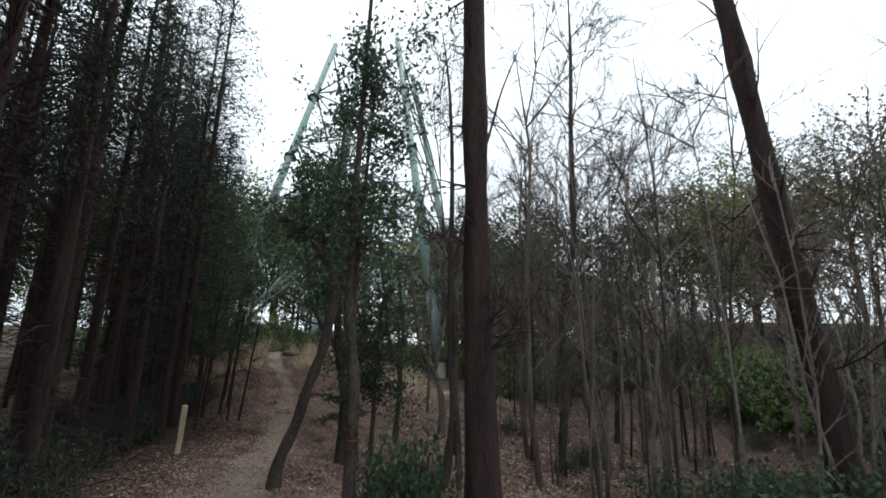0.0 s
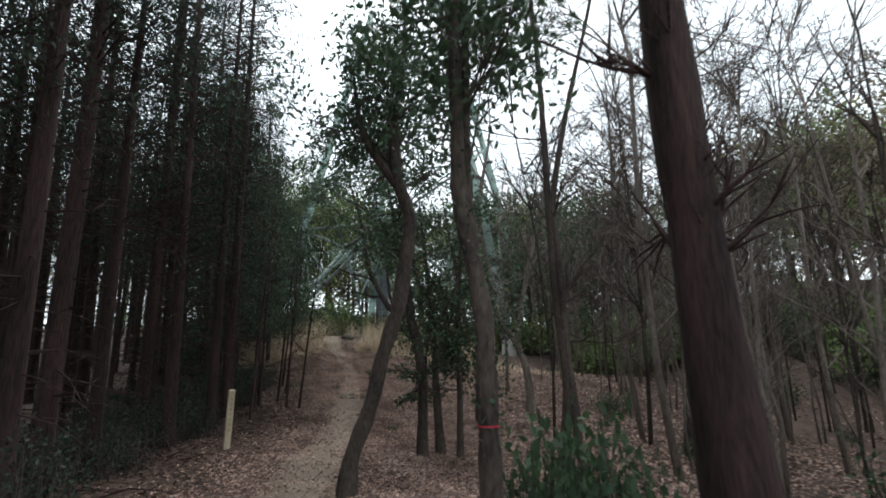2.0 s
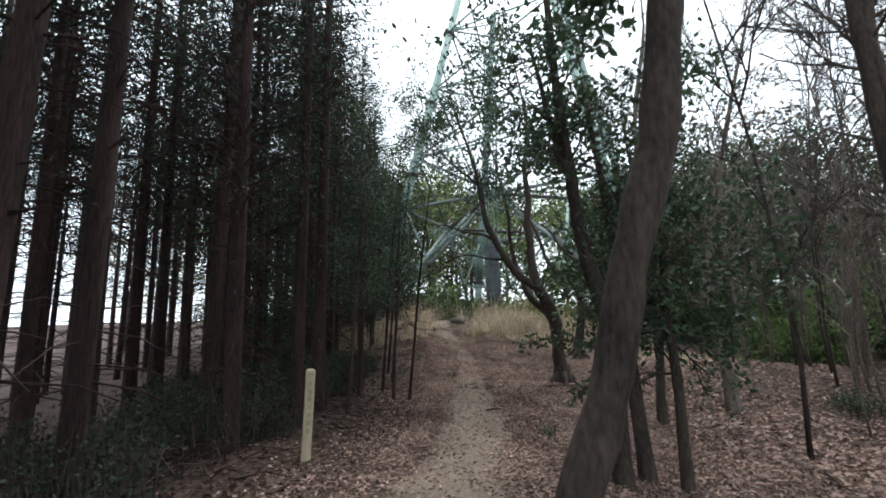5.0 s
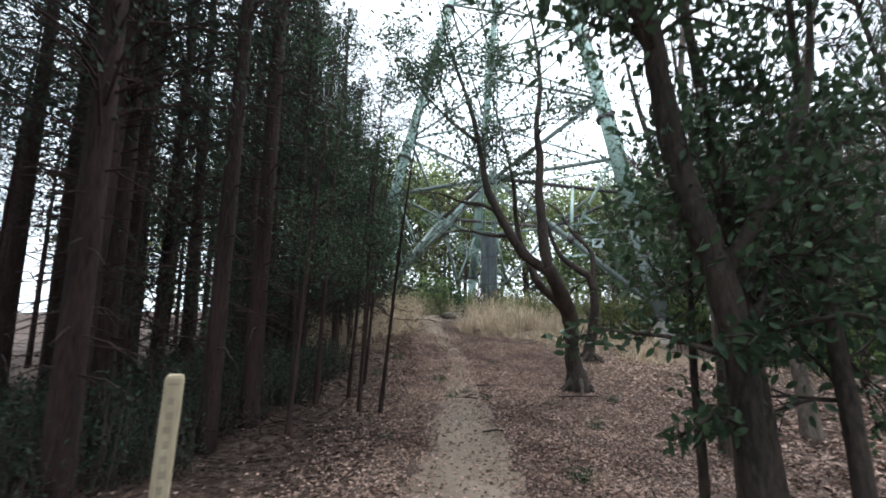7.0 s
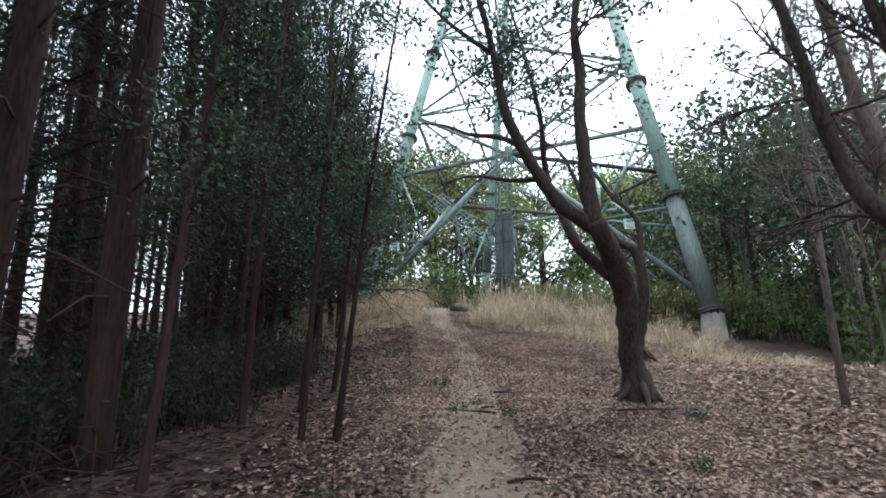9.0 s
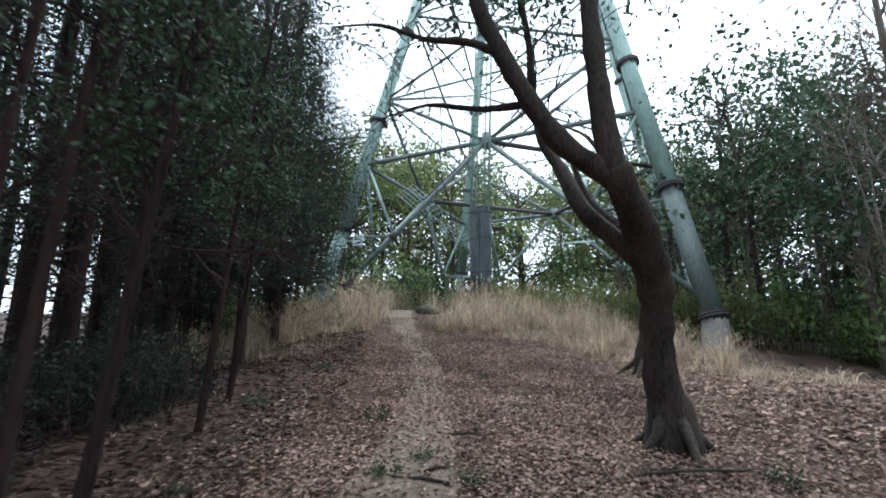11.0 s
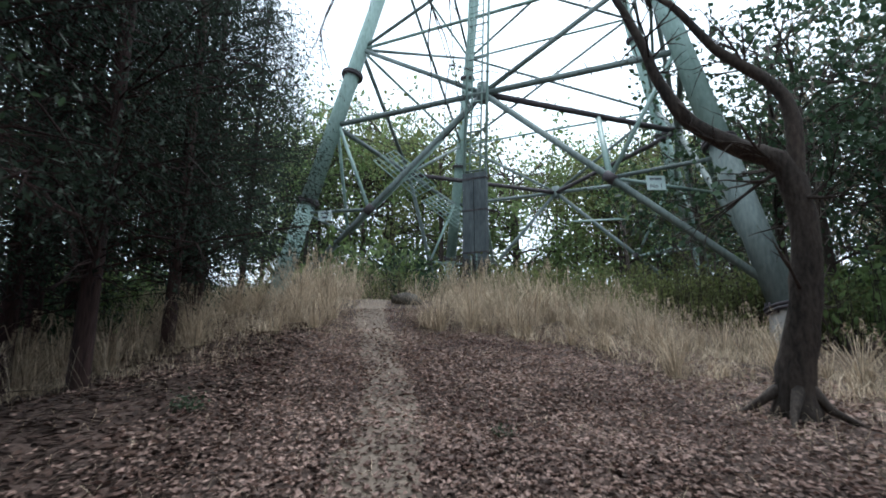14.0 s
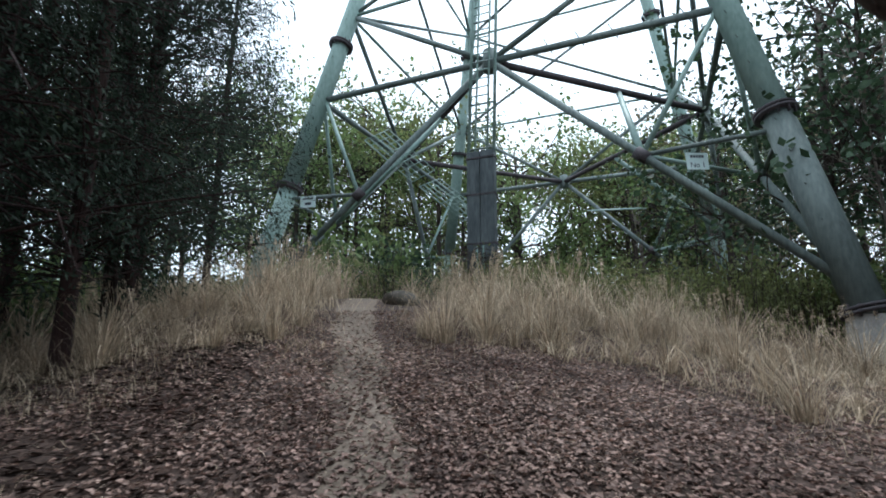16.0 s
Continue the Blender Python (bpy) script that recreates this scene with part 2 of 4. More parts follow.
def pylon():
    root = base("transmission_tower", Matrix.Translation((CENTRE.x, CENTRE.y, 0)), "tall pale green tubular steel transmission pylon with lattice bracing", "pylon")
    o = Vector((CENTRE.x, CENTRE.y, 0))

    def pipe(name, a, b, r, mat=STEEL, sides=10, parent=root, label=""):
        return part(name, Shape().tube([a - o, b - o], r, sides), mat, parent, label)

    for k in "abcd":
        foot, head = leg_at(k, Z_BASE - 0.1), leg_at(k, Z_TOP)
        d = (head - foot).normalized()
        joint = leg_at(k, 8.35)
        leg = part("leg", Shape().tube([joint - o, leg_at(k, 15) - o, head - o], [0.4, 0.38, 0.3], 20), STEEL, root)
        part("lower_leg", Shape().tube([foot - o, joint - o], [0.42, 0.4], 20), DARKSTEEL if k == "b" else STEEL, leg, "weathered grey green lower leg tube" if k == "b" else "")
        for z in (Z_BASE, 8.35, 15.4, 22, 29):
            c = leg_at(k, z) - o
            fl = Shape()
            fl.tube([c - d * 0.09, c - d * 0.02], 0.56, 24)
            fl.tube([c + d * 0.02, c + d * 0.09], 0.56, 24)
            for q in range(12):
                a = q * math.pi / 6
                e = Vector((math.cos(a), math.sin(a), 0))
                fl.box(c + e * 0.49, (0.05, 0.05, 0.3))
            part("flange", fl, RUST, leg, "dark bolted flange ring")
        zz = 4.0
        st = Shape()
        while zz < 34:
            q = leg_at(k, zz) - o
            a = TURN + CORNER[k] + (1.2 if int(zz * 2) % 2 else -1.2)
            e = Vector((math.cos(a), math.sin(a), 0))
            st.tube([q + e * 0.36, q + e * 0.58], 0.014, 5)
            zz += 0.5
        part("step_bolt_row", st, DARKSTEEL, leg, "row of short steel step bolts")["kind"] = "stuff"
        foot_c = leg_at(k, Z_BASE - 0.1) - o
        g0 = land(foot_c.x + o.x, foot_c.y + o.y) - 0.5
        part("footing", Shape().tube([(foot_c.x, foot_c.y, g0), (foot_c.x, foot_c.y, Z_BASE - 0.09)], [0.54, 0.46], 20), CONCRETE, root, "round grey concrete footing", smooth=False)
    faces = ("ab", "bc", "cd", "da")
    node = {}
    for fce in faces:
        a, b = fce
        node[fce] = (leg_at(a, Z_NODE) + leg_at(b, Z_NODE)) / 2
    zm, zu = 7.6, 17.0
    mid = {}
    for fce in faces:
        m = node[fce]
        for k in fce:
            foot, joint = leg_at(k, Z_BASE + 0.55), leg_at(k, Z_NODE)
            pipe("brace", m, foot, 0.13, DARKSTEEL)
            w = (zm - m.z) / (foot.z - m.z)
            s = m + (foot - m) * w
            mid[fce + k] = s
            pipe("sleeve", s - (foot - m).normalized() * 0.22, s + (foot - m).normalized() * 0.22, 0.2, RUST, label="dark bolted pipe sleeve")
            pipe("horizontal", m, joint, 0.13, DARKSTEEL)
            pipe("secondary_brace", s, leg_at(k, zm + 0.25), 0.075, DARKSTEEL)
            pipe("secondary_brace", s, joint + (m - joint) * 0.03, 0.085)
            pipe("upper_brace", m, leg_at(k, zu), 0.11, DARKSTEEL)
        gus = Shape().tube([m - o - Vector((0, 0, 0.4)), m - o + Vector((0, 0, 0.45))], 0.26, 12)
        part("gusset", gus, DARKSTEEL, root, "bolted bracing node")
    for i, fce in enumerate(faces):
        nxt = faces[(i + 1) % 4]
        pipe("diaphragm_beam", node[fce], node[nxt], 0.14, RUST)
        k = fce[1]
        pipe("hip_brace", mid[fce + k], mid[nxt + k], 0.07, STEEL)
        q = node[fce] + (node[nxt] - node[fce]) * 0.55
        pipe("hanger", mid[fce + k], q - Vector((0, 0, 0.1)), 0.12)
    # crossed panels above
    zs = (zu, 23.5, 29.5, 35.0)
    for z0, z1 in zip(zs, zs[1:]):
        for fce in faces:
            a, b = fce
            pipe("cross_brace", leg_at(a, z0), leg_at(b, z1), 0.09, DARKSTEEL, 8)
            pipe("cross_brace", leg_at(b, z0), leg_at(a, z1), 0.09, DARKSTEEL, 8)
            pipe("girt", leg_at(a, z0), leg_at(b, z0), 0.08, STEEL, 8)
    # step pegs on the front girts
    for fce in ("ab", "bc"):
        for k in fce:
            m, joint = node[fce], leg_at(k, Z_NODE)
            for q in range(1, 7):
                c = m + (joint - m) * (q / 7)
                pipe("peg", c + Vector((0.1, -0.1, -0.28)), c + Vector((-0.15, 0.1, 0.42)), 0.022, DARKSTEEL, 5)
    return root


pylon()


def pylon_fittings():
    """The climbing ladder with its locked cover, guard screens and number plates."""
    lad = base("climbing_ladder", Matrix.Translation((3.75, 32.3, 0)), "narrow green steel ladder with a lower cover on the pylon", "ladder")
    ex = Vector((0.89, -0.46, 0))
    low, high = Vector((-0.2, -0.45, 8.4)), Vector((0.55, 1.1, 24.0))
    for s in (-0.46, -0.22, 0.22, 0.46):
        part("rail", Shape().tube([low + ex * s, high + ex * s], 0.06 if abs(s) > 0.3 else 0.04, 6), STEEL, lad)
    n = 44
    for i in range(n):
        c = low + (high - low) * ((i + 0.5) / n)
        part("rung", Shape().tube([c - ex * 0.46, c + ex * 0.22], 0.028, 5), STEEL, lad)
        if i % 5 == 0:
            part("bracket", Shape().tube([c - ex * 0.52, c + ex * 0.52], 0.04, 6), DARKSTEEL, lad)
    turn = Matrix((ex, Vector((0.46, 0.89, 0)), Vector((0, 0, 1)))).transposed()
    cz = low + Vector((0, 0, -2.4))
    for s, w in ((-0.25, 0.46), (0.25, 0.48)):
        part("cover_panel", Shape().box(cz + ex * s - Vector((0, 0, 0.6)), (w, 0.3, 6.1), turn), COVER, lad, "weathered grey green steel cover panel", False)
    for z in (-2.3, -0.8, 0.9, 2.2):
        part("cover_strap", Shape().box(cz + Vector((0, 0, z)), (1.04, 0.34, 0.06), turn), RUST, lad, smooth=False)
    for s in (-0.12, 0.1):
        part("conduit", Shape().tube([cz + ex * s + Vector((-0.1, -0.25, -2.9)), cz + ex * s + Vector((-0.1, -0.25, -0.9))], 0.03, 6), STEEL, lad)
    # brushwood and vines piled on the cover's foot
    rng = random.Random(5)
    tw = Shape()
    for i in range(160):
        a = cz + Vector((rng.uniform(-0.8, 0.5), rng.uniform(-0.6, 0.1), rng.uniform(-1.9, -1.0)))
        d = rand_dir(rng)
        d.z *= 0.4
        tw.tube([a, a + d * rng.uniform(0.2, 0.5), a + d * rng.uniform(0.5, 0.9) + Vector((0, 0, -0.2))], [0.012, 0.01, 0.005], 4, False)
    part("vine_tangle", tw, BARK, lad, "tangle of dead brown vines")["kind"] = "stuff"
    # guard screens
    for c, u, v in ((Vector((-0.9, 36.2, 10.6)), Vector((2.1, 0.3, -1.75)), Vector((1.0, 0.5, 0.75))), (Vector((1.5, 36.2, 8.55)), Vector((1.9, 0.3, -1.4)), Vector((0.9, 0.5, 0.55))), (Vector((9.2, 36.5, 7.7)), Vector((2.6, 0.3, 0.25)), Vector((0.2, 1.2, 0.35)))):
        sc = base("guard_screen", Matrix.Translation(c), "pale green steel grid guard screen between pylon braces", "screen", "guard screens")
        for i in range(6):
            part("bar", Shape().tube([v * (i / 5), u + v * (i / 5)], 0.03, 5), STEEL, sc)
        for i in range(9):
            part("cross_bar", Shape().tube([u * (i / 8), u * (i / 8) + v], 0.024, 5), STEEL, sc)
    # number plates
    for c, yaw, w, text in ((Vector((9.62, 29.2, 7.28)), 0.1, 0.72, True), (Vector((-2.85, 34.7, 7.35)), -0.2, 0.62, False)):
        m = Matrix.Translation(c) @ Matrix.Rotation(yaw, 4, "Z") @ Matrix.Rotation(-0.05, 4, "Y")
        pl = base("number_plate", m, "pale enamel pylon number plate with dark characters", "sign", "pylon number plates")
        part("plate", Shape().box((0, 0, 0), (w, 0.02, w * 0.72)), SIGN, pl, smooth=False)
        for z in (-0.04, 0.1):
            part("hanger", Shape().box((0, 0.05, z), (0.05, 0.09, 0.05)), RUST, pl, smooth=False)
        for i in range(5):
            part("character_bar", Shape().box(((i - 2) * w * 0.13, -0.014, w * 0.2), (w * 0.1, 0.008, w * 0.11)), SIGNINK, pl, smooth=False)
        if text:
            cu = bpy.data.curves.new("figure", "FONT")
            cu.body, cu.size, cu.extrude, cu.align_x = "No 1", 0.24, 0.003, "CENTER"
            cu.materials.append(SIGNINK)
            tx = new("figure", cu)
            tx.parent = pl
            tx.matrix_local = pose(0, -0.014, -0.2, 90, 0, 0)
        else:
            part("character_bar", Shape().box((0, -0.014, -0.08), (w * 0.4, 0.008, w * 0.16)), SIGNINK, pl, smooth=False)


pylon_fittings()

# ---- trees of known shape along the path ----


def twigs(sh, tips, rng, start, direction, length, r, depth, gravity=0.0, spread_=0.7, leafless=True):
    """A branch that forks, with its ends gathered in tips."""
    pts, radii = [Vector(start)], [r]
    d = direction.normalized()
    n = 4
    for i in range(n):
        d = (d + rand_dir(rng) * 0.22 + Vector((0, 0, gravity))).normalized()
        pts.append(pts[-1] + d * (length / n))
        radii.append(r * (1 - 0.75 * (i + 1) / n))
    sh.tube(pts, radii, 5 if r > 0.02 else 4, False)
    tips.append((pts[-1], d))
    if depth > 0:
        for i in range(1, n + 1):
            for _ in range(2 if i < n else 1):
                if rng.random() < 0.75:
                    q = (d + rand_dir(rng) * spread_).normalized()
                    twigs(sh, tips, rng, pts[i], q, length * rng.uniform(0.4, 0.65), radii[i] * 0.7 + 0.002, depth - 1, gravity, spread_)


def foliage(sh, tips, rng, per, reach, size, slim=0.32, droop=0.0, broad=False, above=0.0):
    for c, d in tips:
        if c.z < above:
            continue
        for _ in range(per):
            at = c + rand_dir(rng) * reach * rng.random() ** 0.6
            q = (rand_dir(rng) + d * 0.4 + Vector((0, 0, -droop))).normalized()
            s = size * rng.uniform(0.6, 1.3)
            (sh.broad if broad else sh.leaf)(at, q * s, q.cross(rand_dir(rng)).normalized() * s * slim, s * 0.06)


def smooth_line(pts):
    """Rounds a polyline of (x, y, z, r)."""
    out = []
    p = [Vector(q) for q in pts]
    for i in range(len(p) - 1):
        a, b, c, d = p[max(i - 1, 0)], p[i], p[i + 1], p[min(i + 2, len(p) - 1)]
        for k in range(4):
            t = k / 4
            out.append(0.5 * (2 * b + (c - a) * t + (2 * a - 5 * b + 4 * c - d) * t * t + (3 * b - a - 3 * c + d) * t ** 3))
    out.append(p[-1])
    return out


def shaped_tree(name, label, category, stems, bark, seed, twig=(14, 1.0, 1), leaves=None, leafmat=None, sides=12, roots=0, above=0.35, tape=None, ivy=0, leafy=0.0, limbs_from=0.25):
    """A tree whose stems follow given lines; twigs = (number a stem, length, depth)."""
    rng = random.Random(seed)
    x0, y0, z0, r0 = stems[0][0]
    gz = land(x0, y0)
    root = base(name, Matrix.Translation((x0, y0, gz)), label, category)
    o = Vector((x0, y0, gz))
    tips = []
    tw = Shape()
    for n, st in enumerate(stems):
        st = list(st)
        if n == 0:
            st = [(st[0][0], st[0][1], gz - 0.2, st[0][3] * 1.35)] + [q for q in st if q[2] > gz + 0.12]
        line = smooth_line(st)
        pts = [Vector(q[:3]) - o for q in line]
        wob = [max(q[3], 0.006) * (1 + 0.09 * rng.uniform(-1, 1)) for q in line]
        s = Shape().tube(pts, wob, sides)
        for i, v in enumerate(s.v):
            c = noise.noise(Vector(v) * 5 + Vector((seed, 0, 0)))
            a = pts[min(i // sides, len(pts) - 1)]
            s.v[i] = a + (Vector(v) - a) * (1 + 0.16 * c)
        if n == 0 and roots:
            for k in range(roots):
                a = 2 * math.pi * (k + rng.random() * 0.5) / roots
                e = Vector((math.cos(a), math.sin(a), 0))
                far = rng.uniform(0.35, 0.9)
                rr = st[1][3]
                line2 = []
                for w in (0, 0.3, 0.65, 1.0):
                    q = e * (rr * 0.55 + far * w) + Vector((rng.uniform(-.05, .05), rng.uniform(-.05, .05), 0))
                    line2.append(Vector((q.x, q.y, land(q.x + x0, q.y + y0) - gz + 0.34 * (1 - w) ** 2.5 - 0.03 * w)))
                s.tube(line2, [rr * 0.34, rr * 0.22, rr * 0.13, rr * 0.05], 7)
        part("trunk" if n == 0 else "limb", s, bark, root)
        num, length, depth = twig
        for _ in range(num if twig else 0):
            if n == 0 and above >= 1:
                break
            i = rng.randrange(int(len(pts) * (above if n == 0 else limbs_from)), len(pts))
            if pts[i].z < 1.2:
                continue
            axis = (pts[min(i + 1, len(pts) - 1)] - pts[i - 1]).normalized()
            d = (axis * 0.5 + rand_dir(rng) * 0.9 + Vector((0, 0, 0.15))).normalized()
            twigs(tw, tips, rng, pts[i], d, length * rng.uniform(0.5, 1.2), max(0.007, min(wob[i] * 0.3, 0.032)), depth)
        tips.append((pts[-1], Vector((0, 0, 1))))
    if tw.v:
        part("twigwork", tw, bark, root)["kind"] = "stuff"
    if leaves:
        per, reach, size = leaves
        lf = Shape()
        foliage(lf, tips, rng, per, reach, size, 0.26, 0.15, True, leafy)
        part("crown", lf, leafmat, root)
    if ivy:
        lf = Shape()
        line = smooth_line(stems[0])
        for _ in range(ivy):
            q = line[rng.randrange(0, len(line) * 2 // 3)]
            e = rand_dir(rng)
            lf.leaf(Vector(q[:3]) - o + e * q[3] * 1.1, (e + rand_dir(rng)).normalized() * 0.05, rand_dir(rng) * 0.022, 0.004)
        part("ivy", lf, LEAF, root, "dark green ivy on the trunk")
    if tape:
        c = Vector(tape[:3]) - o
        part("tape", Shape().tube([c - Vector((0, 0, 0.007)), c + Vector((0, 0, 0.007))], tape[3], 12, False), TAPE, root, "band of red marking tape")
    return root


shaped_tree("forked_tree", "stout dark forked tree with exposed roots beside the footpath", "tree", [
    ((3.72, 14.1, 0.67, 0.27), (3.66, 14.08, 1.03, 0.2), (3.62, 14.03, 1.52, 0.185), (3.60, 13.92, 2.05, 0.19), (3.42, 13.66, 2.48, 0.2), (3.14, 13.34, 2.93, 0.19), (2.90, 13.17, 3.34, 0.16)),
    ((2.93, 13.2, 3.25, 0.142), (2.83, 13.2, 4.0, 0.128), (2.82, 13.25, 4.6, 0.118), (2.79, 13.25, 5.3, 0.108), (2.86, 13.3, 6.15, 0.095), (2.80, 13.3, 7.0, 0.08), (2.95, 13.3, 8.2, 0.06), (2.9, 13.5, 9.8, 0.04), (2.6, 13.6, 11.6, 0.015)),
    ((2.97, 13.25, 3.2, 0.14), (2.40, 13.25, 3.60, 0.122), (2.02, 13.25, 4.16, 0.11), (1.73, 13.25, 4.74, 0.1), (1.48, 13.28, 5.36, 0.088), (1.36, 13.35, 6.2, 0.074), (1.1, 13.4, 7.6, 0.056), (0.6, 13.5, 9.3, 0.036), (0.2, 13.6, 11.2, 0.014)),
    ((3.48, 13.75, 2.35, 0.14), (3.06, 13.76, 2.70, 0.118), (2.78, 13.9, 3.07, 0.105), (2.65, 14.25, 3.70, 0.088), (2.5, 14.55, 4.25, 0.076), (2.4, 14.65, 5.1, 0.062), (2.38, 14.7, 6.0, 0.05), (2.1, 14.8, 7.6, 0.034), (1.7, 14.9, 9.4, 0.014)),
    ((1.75, 13.25, 4.7, 0.06), (1.35, 13.4, 4.95, 0.045), (0.85, 13.5, 5.05, 0.034), (0.3, 13.6, 5.3, 0.022), (-0.3, 13.8, 5.4, 0.01)),
    ((2.08, 13.25, 4.1, 0.05), (1.55, 13.6, 4.2, 0.036), (0.9, 13.9, 4.4, 0.024), (0.3, 14.1, 4.3, 0.01)),
    ((1.3, 13.4, 6.6, 0.05), (0.5, 13.6, 7.4, 0.038), (-0.3, 13.7, 8.4, 0.026), (-1.0, 13.9, 9.6, 0.01)),
], BARK, 11, (11, 1.5, 2), (9, 0.36, 0.1), LEAF, 16, roots=7, above=1, leafy=5.7, limbs_from=0.52)

shaped_tree("crooked_tree", "dark leaning tree with long crooked bare limbs", "tree", [
    ((5.46, 18.61, 1.24, 0.22), (5.59, 18.52, 1.94, 0.168), (5.71, 18.45, 2.91, 0.155), (5.62, 18.5, 3.78, 0.143), (5.36, 18.67, 4.05, 0.12)),
    ((5.4, 18.65, 4.0, 0.115), (4.82, 19.01, 4.58, 0.1), (4.51, 19.2, 5.33, 0.08), (4.36, 19.29, 5.96, 0.064), (3.95, 19.55, 7.12, 0.045), (3.16, 20.05, 8.06, 0.02)),
    ((5.66, 18.48, 3.3, 0.1), (5.74, 18.43, 4.37, 0.09), (5.59, 18.52, 4.92, 0.08), (5.14, 18.81, 5.54, 0.065), (4.72, 19.07, 6.41, 0.045), (4.27, 19.35, 6.81, 0.02)),
], BARK, 12, (10, 1.0, 1), roots=5, sides=12)

shaped_tree("bare_tree", "bare grey-brown tree with curving forked limbs", "tree", [
    ((4.91, 9.79, 0.25, 0.109), (4.97, 9.74, 1.28, 0.101), (4.96, 9.75, 2.17, 0.104), (4.66, 9.99, 2.76, 0.090), (4.5, 10.13, 3.69, 0.076), (4.39, 10.21, 4.76, 0.059), (4.18, 10.38, 6.18, 0.041), (4.03, 10.5, 7.43, 0.018)),
    ((4.97, 9.74, 2.0, 0.087), (5.04, 9.68, 3.72, 0.081), (4.95, 9.76, 4.65, 0.063), (4.83, 9.86, 5.77, 0.045), (4.75, 9.92, 7.15, 0.018)),
], BARK, 13, (16, 1.3, 2))

shaped_tree("twisted_tree", "slender brown tree with an S-shaped trunk at the path's edge", "tree", [
    ((0.55, 0.9, 0.13, 0.13), (0.62, 0.9, 0.49, 0.118), (0.88, 0.88, 1.18, 0.108), (1.05, 0.86, 1.87, 0.108), (1.27, 0.84, 2.54, 0.108), (1.41, 0.83, 3.38, 0.105), (1.47, 0.83, 3.88, 0.1), (1.38, 0.83, 4.25, 0.095), (1.25, 0.84, 4.7, 0.088), (1.25, 0.84, 5.41, 0.075), (1.4, 0.83, 6.53, 0.055), (1.42, 0.83, 7.75, 0.02)),
    ((1.32, 0.84, 4.4, 0.075), (0.9, 0.87, 5.0, 0.062), (0.71, 0.89, 5.44, 0.05), (0.6, 0.9, 6.34, 0.02)),
], BARK, 14, (14, 1.2, 2), (7, 0.3, 0.09), LEAF, above=0.6)

shaped_tree("ivy_clad_tree", "thin dark trunk wrapped in ivy with red tape", "tree", [
    ((1.47, -2.98, 0.10, 0.086), (1.47, -2.98, 1.20, 0.077), (1.47, -2.98, 1.60, 0.074), (1.46, -2.98, 2.16, 0.072), (1.38, -2.94, 2.75, 0.066), (1.33, -2.91, 3.15, 0.061), (1.33, -2.92, 3.60, 0.056), (1.33, -2.91, 4.19, 0.051), (1.36, -2.94, 6.61, 0.040), (1.44, -2.87, 9.86, 0.016)),
    ((1.42, -2.96, 2.51, 0.051), (1.40, -2.87, 3.23, 0.046), (1.44, -2.81, 4.14, 0.040), (1.57, -2.74, 6.74, 0.016)),
], BARK, 15, (14, 1.0, 2), (7, 0.28, 0.08), LEAF, above=0.65, tape=(1.47, -2.98, 1.41, 0.086), ivy=160)

glossy = shaped_tree("evergreen_tree", "evergreen tree with dark glossy leaves hanging low beside the path", "tree", [
    ((2.24, 4.84, 0.0, 0.125), (2.26, 4.82, 0.95, 0.110), (2.23, 4.84, 1.72, 0.107), (2.04, 4.93, 2.68, 0.099), (1.96, 4.96, 3.43, 0.092), (1.93, 4.98, 4.04, 0.081), (1.85, 5.01, 5.04, 0.069), (1.81, 5.03, 6.5, 0.055), (1.75, 5.0, 8.5, 0.037), (1.80, 5.0, 10.8, 0.014)),
    ((2.00, 4.95, 3.3, 0.066), (1.89, 5.0, 3.99, 0.059), (1.73, 5.07, 4.68, 0.048), (1.63, 5.11, 5.39, 0.037), (1.48, 5.18, 6.26, 0.015)),
    ((2.20, 4.85, 1.9, 0.059), (2.70, 4.9, 2.6, 0.052), (3.20, 5.0, 3.6, 0.037), (3.50, 5.2, 4.8, 0.015)),
    ((2.24, 4.84, 1.2, 0.037), (2.60, 5.1, 1.7, 0.029), (3.10, 5.4, 2.2, 0.022), (3.60, 5.6, 2.4, 0.011)),
], BARK, 16, (16, 1.2, 2), (4, 0.26, 0.1), LEAF, above=0.4)

rng = random.Random(161)
for line in (((2.22, 4.85, 1.35), (1.85, 5.0, 1.5), (1.45, 5.12, 1.55), (1.12, 5.2, 1.47)), ((2.3, 4.7, 1.3), (2.05, 4.3, 1.5), (1.75, 4.1, 1.48)), ((2.24, 4.8, 0.95), (1.95, 4.72, 0.98), (1.72, 4.72, 0.85)), ((2.3, 4.84, 1.5), (2.7, 4.4, 1.62), (3.1, 4.2, 1.5))):
    pts = [Vector(p) - glossy.matrix_world.translation for p in line]
    sh, lf = Shape().tube(pts, [0.022, 0.016, 0.01, 0.005][:len(pts)], 6), Shape()
    for _ in range(75):
        i = rng.randrange(len(pts) - 1)
        at = pts[i].lerp(pts[i + 1], rng.uniform(0.25, 1.0))
        q = (rand_dir(rng) * 0.8 + (pts[-1] - pts[0]).normalized() * 0.5 + Vector((0, 0, -0.3))).normalized()
        tip = at + rand_dir(rng) * 0.1
        sh.tube([at, tip], [0.004, 0.002], 4, False)
        lf.broad(tip, q * rng.uniform(0.07, 0.13), q.cross(rand_dir(rng)).normalized() * 0.024, 0.006)
    twig = part("low_branch", sh, BARK, glossy)
    part("leaf_spray", lf, LEAF, twig, "dark glossy leaves on a low branch")["kind"] = "stuff"

